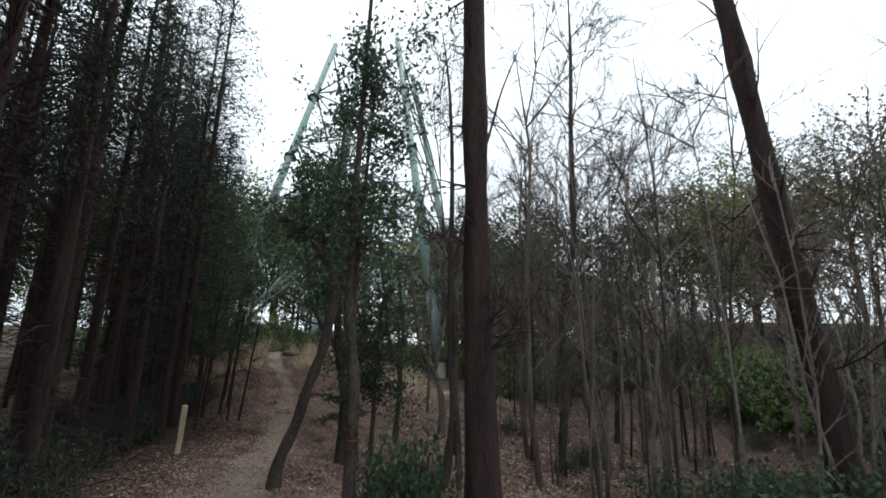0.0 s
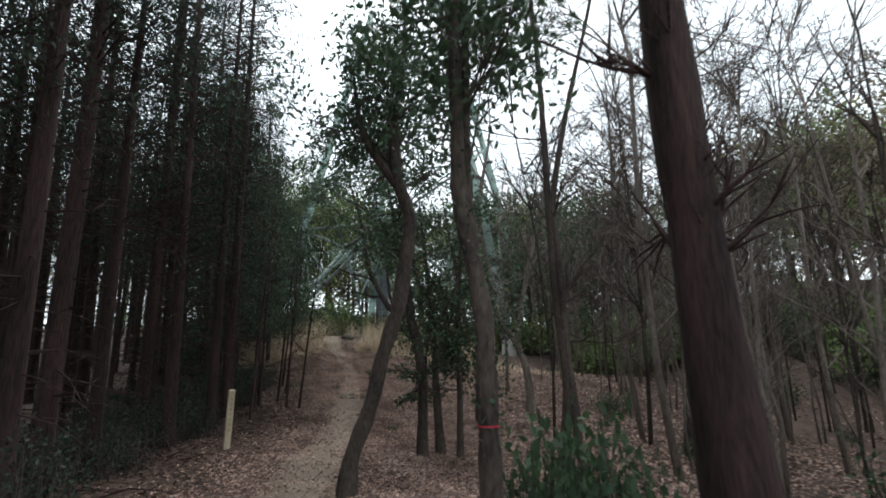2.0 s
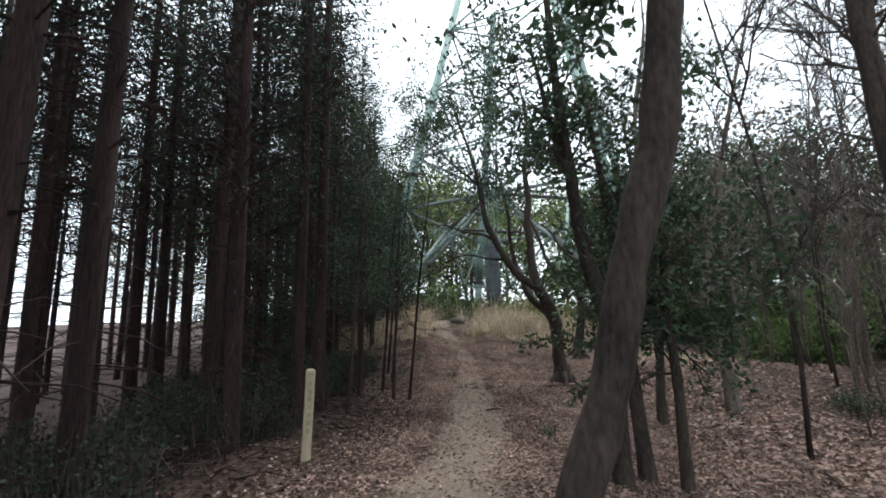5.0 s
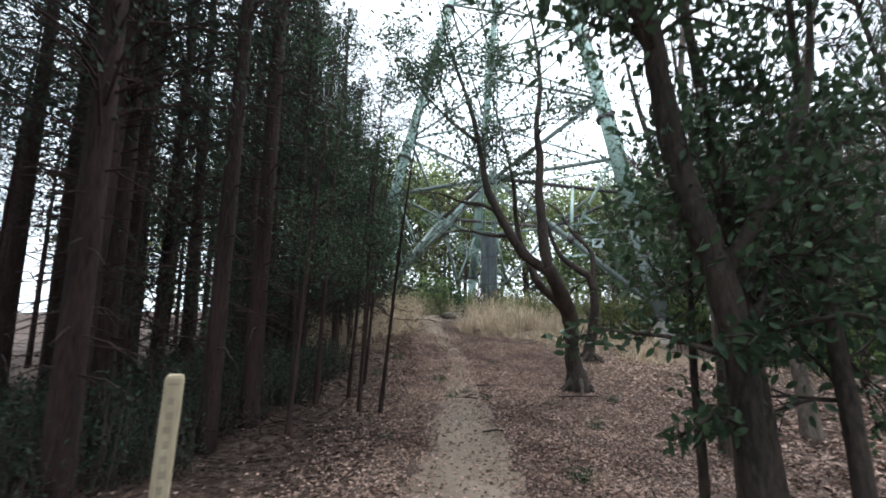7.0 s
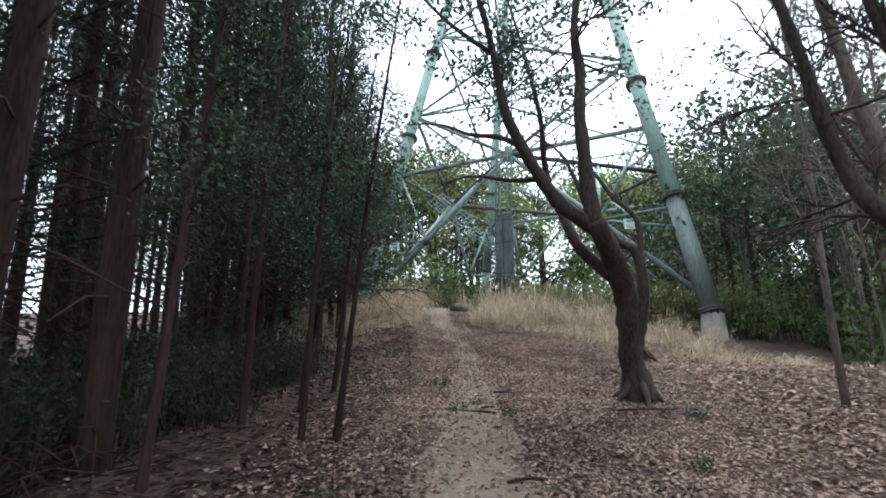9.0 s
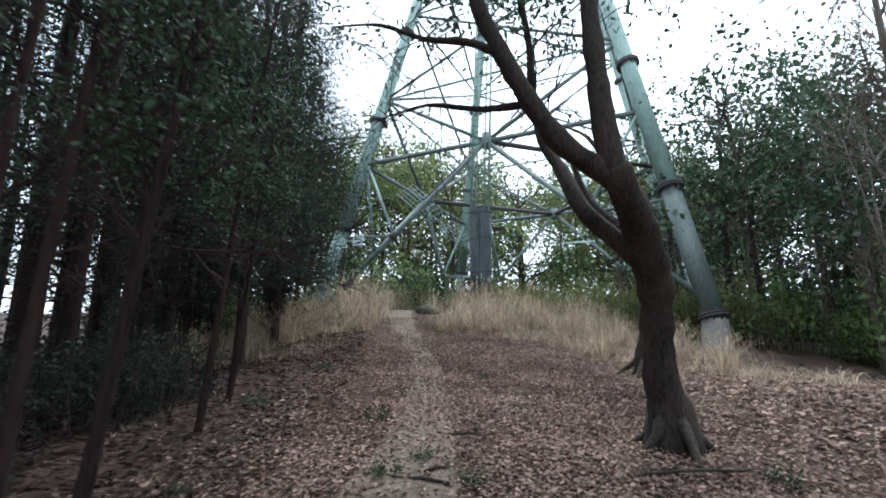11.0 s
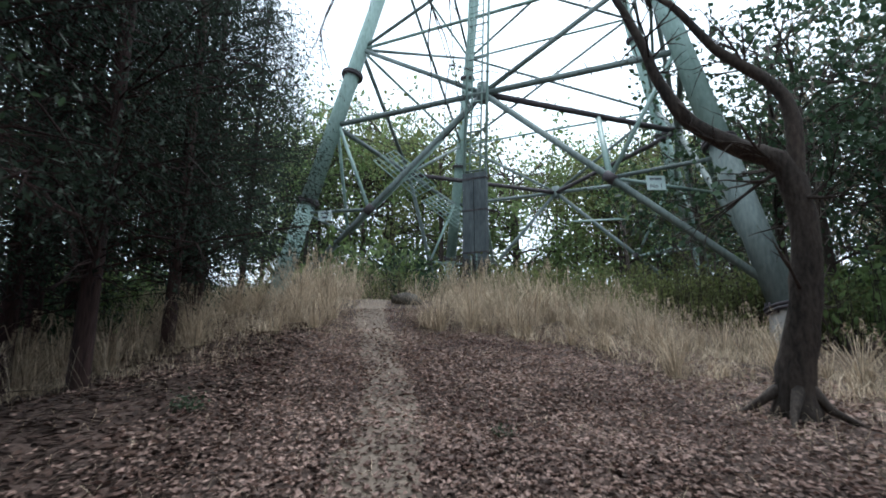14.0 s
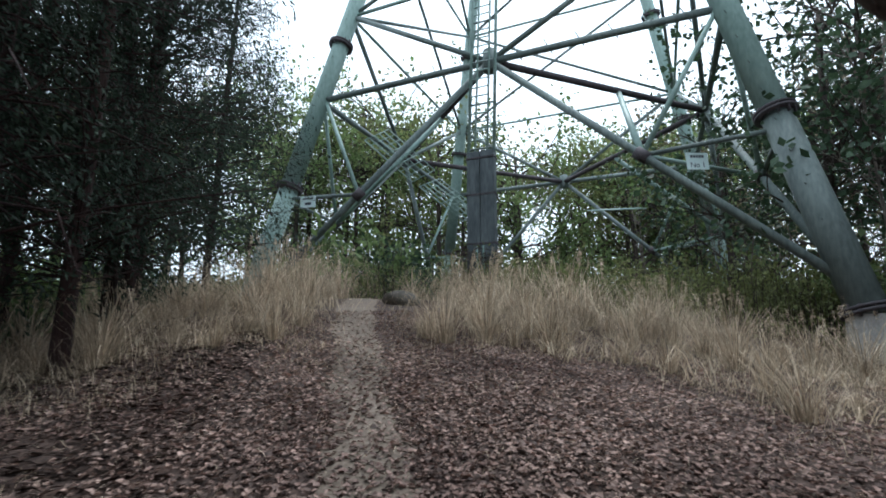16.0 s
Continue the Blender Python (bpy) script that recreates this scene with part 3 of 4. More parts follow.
for k, (x, y, h, r, lx, ly) in enumerate(((2.75, 5.3, 6.0, 0.09, -0.4, 0.1), (3.1, 5.0, 5.5, 0.07, 0.3, 0.3), (2.45, 5.9, 3.2, 0.045, 0.2, 0.1))):
    z = land(x, y)
    shaped_tree("evergreen_tree", "slim evergreen tree with dark leaves among undergrowth", "tree", [
        ((x, y, z, r * 1.1), (x + lx * 0.2, y + ly * 0.2, z + h * 0.2, r), (x + lx * 0.35, y + ly * 0.6, z + h * 0.5, r * 0.8), (x + lx, y + ly, z + h, 0.02))],
        BARK, 40 + k, (14, 0.9, 2), (5, 0.26, 0.09), LEAF, above=0.25)

shaped_tree("twin_stemmed_tree", "bare twin-stemmed dark tree in leaf litter", "tree", [
    ((4.73, 3.28, -1.2, 0.099), (4.95, 3.19, 1.07, 0.087), (4.87, 3.22, 2.79, 0.087), (4.85, 3.23, 4.89, 0.077), (4.86, 3.22, 7.01, 0.068), (4.84, 3.23, 8.83, 0.056), (4.73, 3.28, 10.96, 0.037), (4.48, 3.38, 13.0, 0.012)),
    ((5.16, 3.1, -1.18, 0.090), (5.08, 3.13, 0.37, 0.087), (5.0, 3.17, 2.04, 0.081), (4.98, 3.18, 3.81, 0.074), (4.94, 3.19, 5.02, 0.071), (5.32, 3.04, 6.97, 0.056), (5.88, 2.81, 9.16, 0.043), (6.26, 2.66, 10.7, 0.031), (6.92, 2.39, 12.5, 0.012)),
], BARK, 17, (16, 2.0, 2), above=0.4)

shaped_tree("pale_forked_tree", "pale grey tree forking low into slender bare limbs", "tree", [
    ((7.15, 10.91, -0.9, 0.156), (7.05, 10.94, 1.22, 0.130), (6.68, 11.05, 2.28, 0.117), (6.19, 11.2, 3.15, 0.098), (5.87, 11.3, 5.15, 0.085), (5.67, 11.36, 7.48, 0.072), (6.21, 11.2, 10.65, 0.039), (6.09, 11.23, 13.0, 0.013)),
    ((6.75, 11.03, 2.1, 0.098), (7.17, 10.9, 4.22, 0.085), (7.82, 10.7, 6.92, 0.065), (8.61, 10.46, 9.77, 0.039), (9.35, 10.23, 12.0, 0.013)),
], PALEBARK, 18, (18, 2.2, 2), above=0.4)

shaped_tree("tall_bare_tree", "tall dark bare tree with upswept branches", "tree", [
    ((9.96, 6.41, -2.2, 0.140), (10.21, 6.26, 1.42, 0.133), (10.21, 6.25, 4.22, 0.133), (10.66, 5.98, 7.0, 0.126), (10.72, 5.94, 11.17, 0.105), (10.85, 5.86, 14.98, 0.070), (10.86, 5.86, 18.0, 0.021)),
], BARK, 19, (44, 3.6, 3), above=0.3)

shaped_tree("leaning_cedar", "tall reddish-brown cedar trunk leaning over the slope", "tree", [
    ((10.78, -2.65, -0.6, 0.3), (10.64, -2.51, 2.36, 0.27), (10.47, -2.32, 4.9, 0.265), (10.31, -2.15, 7.85, 0.25), (10.12, -1.95, 11.27, 0.23), (9.89, -1.71, 15.3, 0.19), (9.49, -1.29, 20.0, 0.05)),
], CEDAR, 20, (26, 1.8, 1), above=0.25)

shaped_tree("cedar_tree", "straight reddish-brown cedar trunk beside the footpath", "tree", [
    ((3.24, -3.18, 0.2, 0.27), (3.19, -3.16, 1.98, 0.215), (3.13, -3.14, 4.07, 0.2), (3.09, -3.12, 8.41, 0.18), (3.04, -3.1, 13.0, 0.13), (2.95, -3.06, 17.0, 0.03)),
], CEDAR, 21, (40, 0.9, 1), above=0.36, sides=16)

# saplings at the wood's edge
for k, (x, y, lx, h, r) in enumerate(((-1.25, 10.95, 0.3, 6.2, 0.035), (-0.87, 10.95, 0.8, 6.6, 0.034), (-1.7, 12.4, 0.6, 7.2, 0.04), (-2.2, 11.6, 0.3, 7.6, 0.05), (-1.6, 14.0, 0.7, 7.2, 0.04), (-1.9, 15.6, 0.6, 6.6, 0.04), (-2.1, 9.4, 0.5, 6.8, 0.04))):
    z = land(x, y)
    shaped_tree("sapling", "thin reddish leafy sapling leaning from the edge of the wood", "sapling", [
        ((x, y, z, r), (x + lx * 0.2, y, z + h * 0.2, r * 0.95), (x + lx * 0.45, y + 0.05, z + h * 0.5, r * 0.8), (x + lx, y + 0.1, z + h, 0.008))],
        CEDAR, 60 + k, (18, 0.9, 2), (4, 0.26, 0.06), LEAF, sides=8, above=0.42, leafy=2.3)

# ---- repeated trees ----


def cedar(seed, height, low, thick=0.75, wide=1.9, size=1.0, arcs=0):
    """A plantation cedar: bare lower trunk with dead sticks, drooping sprays above."""
    rng = random.Random(seed)
    root = base("plantation_cedar", Matrix(), "tall dark plantation cedar with dead lower branches", "tree", "cedars of the plantation")
    lean = Vector((rng.uniform(-0.3, 0.3), rng.uniform(-0.3, 0.3), 0))
    pts = [Vector((0, 0, -0.5)), Vector((0, 0, 0.3))] + [Vector((noise.noise(Vector((seed, z, 0))) * 0.12, noise.noise(Vector((seed, z, 9))) * 0.12, 0)) + lean * (z / height) + Vector((0, 0, z)) for z in (2, 4, 6, 8, 10, 12, height)]
    r = rng.uniform(0.11, 0.16)
    part("trunk", Shape().tube(pts, [r * 1.35, r * 1.15, r, r * 0.95, r * 0.85, r * 0.7, r * 0.55, r * 0.4, 0.02], 10), CEDAR, root)
    dead = Shape()
    for _ in range(60):
        z = rng.uniform(1.2, low + 2.5)
        a = rng.uniform(0, 6.28)
        e = Vector((math.cos(a), math.sin(a), rng.uniform(-0.2, 0.3)))
        c = lean * (z / height) + Vector((0, 0, z))
        ln = rng.uniform(0.4, 1.5)
        dead.tube([c, c + e * ln * 0.5 + Vector((0, 0, -0.05)), c + e * ln + Vector((0, 0, -0.25 * ln))], [0.016, 0.011, 0.004], 4, False)
    for _ in range(arcs):
        z = rng.uniform(1.6, low + 3.5)
        a = rng.uniform(0, 6.28)
        e = Vector((math.cos(a), math.sin(a), 0.1))
        ln = rng.uniform(1.8, 3.6)
        c = lean * (z / height) + Vector((0, 0, z))
        line = [c, c + e * ln * 0.35 + Vector((0, 0, 0.12)), c + e * ln * 0.7 + Vector((0, 0, -0.1)), c + e * ln + Vector((rng.uniform(-0.3, 0.3), rng.uniform(-0.3, 0.3), -0.7))]
        dead.tube(line, [0.02, 0.015, 0.01, 0.004], 5, False)
        for _ in range(5):
            q = line[rng.randrange(1, 3)].lerp(line[3], rng.random())
            dead.tube([q, q + (rand_dir(rng) + e * 0.6) * 0.5], [0.006, 0.002], 4, False)
    lf = Shape()
    z = low
    while z < height + 0.4:
        w = (z - low) / (height - low)
        reach = wide * max(0.0, 1 - w) ** 0.7 + 0.25
        if z - low < 2.5:
            reach *= rng.uniform(0.4, 1.0)
        a = rng.uniform(0, 6.28)
        e = Vector((math.cos(a), math.sin(a), 0.25))
        c = lean * (z / height) + Vector((0, 0, z))
        end = c + e * reach
        dead.tube([c, (c + end) / 2 + Vector((0, 0, 0.1)), end], [0.02, 0.013, 0.004], 4, False)
        for _ in range(int((11 + 9 * reach) * thick)):
            t = rng.random() ** 0.6
            at = c + (end - c) * t + rand_dir(rng) * 0.28 * (0.5 + reach * 0.4)
            q = (e * 0.5 + rand_dir(rng) * 0.6 + Vector((0, 0, -0.75))).normalized()
            s = rng.uniform(0.07, 0.19) * size
            lf.leaf(at, q * s, q.cross(rand_dir(rng)).normalized() * s * 0.16, s * 0.05)
        z += rng.uniform(0.06, 0.13)
    part("deadwood", dead, CEDAR, root)["kind"] = "stuff"
    part("crown", lf, CEDARLEAF, root)
    return root


def stand(proto, places, rng, lo=0.85, hi=1.15, sink=0.0):
    """Sets copies of a few trees; the first of each kind moves to a place too."""
    used = set()
    for n, (x, y) in enumerate(places):
        k = rng.randrange(len(proto))
        s = rng.uniform(lo, hi)
        m = Matrix.Translation((x, y, land(x, y) - sink)) @ Matrix.Rotation(rng.uniform(0, 6.28), 4, "Z")
        if k not in used:
            used.add(k)
            proto[k].matrix_basis = m
            ob = proto[k]
        else:
            ob = copy_thing(proto[k], m)
        ob.scale = (s, s, s * rng.uniform(0.95, 1.08))
    for k, ob in enumerate(proto):
        if k not in used:
            x, y = places[k % len(places)]
            ob.matrix_basis = Matrix.Translation((x + 1.1, y + 0.9, land(x + 1.1, y + 0.9)))


rng = random.Random(3)
spots = []
for i in range(10):
    for j in range(24):
        x = -3.3 - i * 1.9 + rng.uniform(-0.7, 0.7)
        y = -12 + j * 2.0 + rng.uniform(-0.8, 0.8)
        if y > 22 and x > -3.3 - (y - 22) * 0.55:
            continue
        if rng.random() < (0.2 if i < 2 else 0.42):
            continue
        if x - along(TRAIL, y) < (-2.6 if y < 14 else -4.4):
            spots.append((x, y))
stand([cedar(1, 17, 7.0, 1.35, 2.0), cedar(2, 18.5, 8.0, 1.35, 2.0), cedar(3, 16, 6.2, 1.35, 2.0), cedar(4, 17.5, 7.4, 1.35, 2.0), cedar(5, 15, 4.0, 0.5, 1.6)], spots, rng, sink=0.05)

stand([cedar(6, 15, 4.4, 3.4, 2.5, 0.8, 4), cedar(7, 14, 3.9, 3.4, 2.4, 0.8, 4)], [(-4.2, -5.4), (-4.4, 0.4), (-7.0, -3.4), (-4.6, 8.2)], rng, 0.95, 1.1)
edge = [cedar(8, 12, 1.2, 6.8, 3.4, 0.66, 10), cedar(9, 13, 1.5, 6.8, 3.2, 0.66, 10)]
for ob in edge:
    ob.name = "edge_cedar"
    tagged(ob, "dense dark cedar with foliage sweeping low at the clearing's edge", "tree", "cedars at the edge")
stand(edge, [(-3.7, 20.8), (-3.5, 22.9), (-4.3, 18.4), (-4.0, 25.2), (-5.4, 21.6), (-5.2, 31.5), (-4.4, 25.4), (-5.6, 28.4), (-6.2, 23.2), (-4.8, 16.2), (-5.0, 10.8), (-7.5, 27.0)], rng, 0.92, 1.15)


def broadleaf(seed, height, mat, name, label, group):
    rng = random.Random(seed)
    root = base(name, Matrix(), label, "tree", group)
    s, tips = Shape(), []
    top = Vector((rng.uniform(-0.5, 0.5), rng.uniform(-0.5, 0.5), height * 0.75))
    s.tube([Vector((0, 0, -0.6)), Vector((0, 0, 0.4)), top * 0.5 + Vector((0.1, 0, 0)), top], [0.24, 0.19, 0.14, 0.06], 9)
    tw = Shape()
    for _ in range(20):
        t = rng.uniform(0.22, 1.0)
        a = rng.uniform(0, 6.28)
        twigs(tw, tips, rng, top * t, Vector((math.cos(a), math.sin(a), rng.uniform(0.1, 0.9))), height * 0.3 * rng.uniform(0.6, 1.1), 0.06, 1)
    part("trunk", s, BARK, root)
    part("branchwork", tw, BARK, root)["kind"] = "stuff"
    lf = Shape()
    foliage(lf, tips, rng, 18, 1.0, 0.28, 0.36)
    part("crown", lf, mat, root)
    return root


def bare(seed, height, mat, stems=1, forks=1):
    rng = random.Random(seed)
    root = base("bare_sapling", Matrix(), "slender bare grey sapling in the understorey", "tree", "bare saplings")
    s, tw, tips = Shape(), Shape(), []
    for k in range(stems):
        lean = Vector((rng.uniform(-1, 1), rng.uniform(-1, 1), 0)) * 0.9
        pts = [Vector((k * 0.15, 0, -0.4))]
        for w in (0.15, 0.4, 0.7, 1.0):
            pts.append(Vector((k * 0.15, 0, height * w)) + lean * w * w + rand_dir(rng) * 0.15)
        r = rng.uniform(0.025, 0.05)
        s.tube(pts, [r * 1.2, r, r * 0.8, r * 0.5, 0.01], 7)
        for _ in range(9):
            i = rng.randrange(2, 5)
            twigs(tw, tips, rng, pts[i - 1].lerp(pts[i], rng.random()), Vector((rng.uniform(-1, 1), rng.uniform(-1, 1), 1.0)), rng.uniform(0.8, 2.2), 0.02, forks)
    part("trunk", s, mat, root)
    part("twigwork", tw, mat, root)["kind"] = "stuff"
    return root


def thicket(seed, height, mat, name, label, leafsize, count):
    rng = random.Random(seed)
    root = base(name, Matrix(), label, "bush", name + " thicket")
    st, lf = Shape(), Shape()
    for _ in range(count):
        a, d = rng.uniform(0, 6.28), rng.random() ** 0.5 * height * 0.7
        foot = Vector((math.cos(a) * d, math.sin(a) * d, -0.15))
        h = height * rng.uniform(0.5, 1.05)
        top = foot + Vector((rng.uniform(-0.3, 0.3), rng.uniform(-0.3, 0.3), h))
        st.tube([foot, foot.lerp(top, 0.5) + rand_dir(rng) * 0.06, top], [0.012, 0.009, 0.003], 4, False)
        for _ in range(20):
            t = rng.uniform(0.2, 1.0)
            at = foot.lerp(top, t) + rand_dir(rng) * 0.22
            q = (rand_dir(rng) + Vector((0, 0, 0.1))).normalized()
            s = leafsize * rng.uniform(0.6, 1.3)
            lf.leaf(at, q * s, q.cross(rand_dir(rng)).normalized() * s * 0.24, s * 0.05)
    part("stemwork", st, BARK, root)["kind"] = "stuff"
    part("foliage", lf, mat, root)
    return root


rng = random.Random(7)
PROTO = [broadleaf(31, 16, LEAF, "broadleaf_tree", "dark evergreen woodland tree with a full uneven crown", "woodland trees"),
         broadleaf(32, 17, OLIVE, "broadleaf_tree", "olive green woodland tree with a full uneven crown", "woodland trees"),
         broadleaf(33, 14, WOODLEAF, "broadleaf_tree", "mid-green woodland tree with a broad crown", "woodland trees"),
         broadleaf(34, 16, RUSSET, "broadleaf_tree", "yellow-brown winter woodland tree with thin foliage", "woodland trees"),
         broadleaf(35, 17, WOODLEAF, "broadleaf_tree", "mid-green woodland tree with a full uneven crown", "woodland trees")]
far = [(rng.uniform(32, 54), rng.uniform(-18, 58)) for _ in range(64)]
far += [(-12 - rng.uniform(0, 20), rng.uniform(38, 70)) for _ in range(12)]
stand(PROTO, far[:6] + far[64:], rng, 0.75, 1.1, 0.1)
for x, y in far[6:64]:
    ob = copy_thing(PROTO[rng.choice((1, 3, 3, 1, 2, 3))], Matrix.Translation((x, y, land(x, y) - 0.1)) @ Matrix.Rotation(rng.uniform(0, 6.28), 4, "Z"))
    q = rng.uniform(0.75, 1.1)
    ob.scale = (q, q, q)
near_wood = [(15 + rng.random() * 9, rng.uniform(19, 38)) for _ in range(13)]
back_wood = [(rng.uniform(-14, 40), rng.uniform(55, 74)) for _ in range(44)]
for places, lo, hi in ((near_wood, 0.75, 1.05), (back_wood, 1.15, 1.55)):
    for x, y in places:
        ob = copy_thing(PROTO[rng.choice((4, 2, 1, 4, 2, 3) if lo > 1 else (0, 0, 0, 0, 3))], Matrix.Translation((x, y, land(x, y) - 0.1)) @ Matrix.Rotation(rng.uniform(0, 6.28), 4, "Z"))
        q = rng.uniform(lo, hi)
        ob.scale = (q, q, q)

bares = [(rng.uniform(8.5, 27), rng.uniform(-8, 18)) for _ in range(95)] + [(rng.uniform(13, 28), rng.uniform(17, 46)) for _ in range(40)]
stand([bare(41, 7.5, PALEBARK), bare(42, 9, PALEBARK, 2), bare(43, 6, PALEBARK, 2), bare(44, 10, BARK)], bares, rng, 0.7, 1.2)

under = [(rng.uniform(9, 26), rng.uniform(-8, 22)) for _ in range(34)] + [(6.5, -4.5), (7.5, -3.0)]
stand([thicket(51, 1.0, LEAF, "evergreen_shrub", "low dark evergreen shrub growing in leaf litter", 0.1, 40), thicket(52, 1.3, LEAF, "evergreen_shrub", "dark evergreen shrub growing in leaf litter", 0.12, 44)], under, rng, 0.55, 1.0)
left_shrubs = [(-2.9 - rng.random() * 3.6, rng.uniform(-7, 16)) for _ in range(80)]
left_shrubs = [(x, y) for x, y in left_shrubs if abs(x + 1.89) + abs(y - 5.39) > 1.6]
stand([thicket(55, 1.2, CEDARLEAF, "evergreen_shrub", "dark evergreen shrub under the cedars", 0.075, 80)], left_shrubs, rng, 0.7, 1.25)
bush = thicket(56, 1.15, LEAF, "evergreen_bush", "glossy evergreen bush beside an ivy-clad trunk", 0.125, 170)
bush.matrix_basis = Matrix.Translation((2.3, -2.62, land(2.3, -2.62)))
bush.scale = (0.72, 0.72, 1.3)
stand([thicket(59, 1.3, LEAF, "evergreen_bush", "dark evergreen bush on the slope below the leaning cedar", 0.1, 90)], [(8.3, -3.6), (9.3, -2.4), (8.6, -1.0), (10.2, -4.0), (11.0, -1.2)], rng, 0.95, 1.35)


def brushwood(seed):
    """A low tangle of dead branches."""
    r = random.Random(seed)
    root = base("brushwood", Matrix(), "low tangle of dead dark branches on the wood's floor", "brushwood", "brushwood heaps")
    s = Shape()
    for _ in range(70):
        a = Vector((r.gauss(0, 0.55), r.gauss(0, 0.55), r.uniform(0, 0.35)))
        d = rand_dir(r)
        d.z = abs(d.z) * 0.5
        ln = r.uniform(0.5, 1.4)
        s.tube([a, a + d * ln * 0.5 + Vector((0, 0, 0.08)), a + d * ln + Vector((0, 0, -0.08))], [0.014, 0.01, 0.003], 4, False)
    part("dead_branch_tangle", s, CEDAR, root)["kind"] = "stuff"
    return root


stand([brushwood(81), brushwood(82)], [(-3.2 - rng.random() * 3, rng.uniform(-4, 20)) for _ in range(26)], rng, 0.6, 1.0)

green = [(rng.uniform(3.2, 12.5), rng.uniform(28.5, 34)) for _ in range(36)] + [(x, 31.4 - (x - 3.5) * 0.446 + rng.uniform(0, 3)) for x in (rng.uniform(6, 13.5) for _ in range(16))] + [(rng.uniform(-9, 4), rng.uniform(35, 43)) for _ in range(14)] + [(rng.uniform(-8, 24), rng.uniform(42, 56)) for _ in range(26)]
stand([thicket(53, 2.1, OLIVE, "bamboo_grass", "dense olive green bamboo grass round the pylon's feet", 0.15, 90), thicket(54, 2.6, OLIVE, "bamboo_grass", "tall olive green bamboo grass round the pylon's feet", 0.16, 100)], green, rng, 0.5, 0.95)
hedge = [(rng.uniform(-9, 3), rng.uniform(37, 41)) for _ in range(16)] + [(rng.uniform(-14, 32), rng.uniform(50, 57)) for _ in range(34)] + [(rng.uniform(13.5, 26), rng.uniform(20, 38)) for _ in range(30)]
hedge += [(rng.uniform(-13, -7.5), rng.uniform(24, 36)) for _ in range(12)]
hedge += [(rng.uniform(22, 34), rng.uniform(-14, 24)) for _ in range(46)]
stand([thicket(57, 2.4, WOODLEAF, "woodland_shrub", "tall green shrub filling the woodland edge", 0.22, 70), thicket(58, 2.2, LEAF, "woodland_shrub", "dark evergreen shrub filling the woodland edge", 0.22, 70)], hedge, rng, 0.8, 1.5)
tall = [(rng.uniform(9, 24), rng.uniform(-3, 17)) for _ in range(26)] + [(6.5, 7.6), (8.2, 4.4), (7.4, 14.2)]
stand([bare(45, 7.5, BARK, 2, 2), bare(46, 8.5, BARK, 1, 3), bare(47, 8, PALEBARK, 1, 3)], tall, rng, 1.3, 1.9)


# ---- marker stake ----
def stake():
    x, y = -1.89, 5.39
    z = land(x, y)
    h = 1.23 - z
    root = base("marker_stake", Matrix.Translation((x, y, z)) @ Matrix.Rotation(0.35, 4, "Z") @ Matrix.Rotation(0.035, 4, "Y"), "weathered square wooden marker stake with faded writing beside the path", "stake")
    w = 0.062
    s = Shape()
    for zz, k in ((-0.3, 1), (h - 0.035, 1), (h - 0.012, 0.86), (h, 0.6)):
        for a, b in ((-1, -1), (1, -1), (1, 1), (-1, 1)):
            s.v.append((a * w * k, b * w * k, zz))
    for i in range(3):
        for j in range(4):
            s.f.append((i * 4 + j, i * 4 + (j + 1) % 4, i * 4 + 4 + (j + 1) % 4, i * 4 + 4 + j))
    s.f += [(3, 2, 1, 0), (12, 13, 14, 15)]
    part("post", s, STAKEWOOD, root, smooth=False)
    part("notch", Shape().box((0, -w - 0.001, h - 0.075), (0.08, 0.006, 0.018)), INK, root, "dark slot near the top", False)
    for i in range(7):
        part("character_bar", Shape().box((0.004 * (i % 2), -w - 0.001, h - 0.2 - i * 0.105), (0.042 + 0.008 * (i % 3), 0.004, 0.055)), INK, root, "faded unreadable character", False)


stake()

# ---- rock, sticks ----
rk = Shape()
for i in range(7):
    for j in range(10):
        a, b = math.pi * i / 6, 2 * math.pi * j / 10
        v = Vector((math.sin(a) * math.cos(b) * 0.5, math.sin(a) * math.sin(b) * 0.35, math.cos(a) * 0.26))
        rk.v.append(v * (1 + 0.35 * noise.noise(v * 3)))
for i in range(6):
    for j in range(10):
        rk.f.append((i * 10 + j, i * 10 + (j + 1) % 10, i * 10 + 10 + (j + 1) % 10, i * 10 + 10 + j))
rock = new("rock", rk.mesh("rock", STONE))
rock.location = (1.0, 28.3, land(1.0, 28.3) + 0.1)
tagged(rock, "dark mossy rock beside the top of the path", "rock")

for x, y, a, ln in ((0.95, 9.9, 0.2, 0.55), (1.1, 12.6, 2.7, 0.6), (1.2, 14.1, -0.15, 0.5), (2.9, 12.9, 0.1, 1.2), (0.9, 12.9, 0.6, 0.3)):
    s = Shape()
    d = Vector((math.cos(a), math.sin(a), 0)) * ln
    z = land(x, y) + 0.03
    s.tube([(0, 0, 0), d * 0.4 + Vector((0, 0.03, 0.015)), d * 0.75, d + Vector((0, 0.04, 0.01))], [0.016, 0.018, 0.013, 0.006], 6)
    s.tube([d * 0.5, d * 0.5 + Vector((0.1, 0.12, 0.03))], [0.008, 0.003], 5)
    st = new("fallen_stick", s.mesh("fallen_stick", BARK))
    st.location = (x, y, z)
    tagged(st, "short dead stick lying on the trodden path", "stick", "fallen sticks")

# ---- dry grass and leaf litter ----
rng = random.Random(21)
gr = Shape()


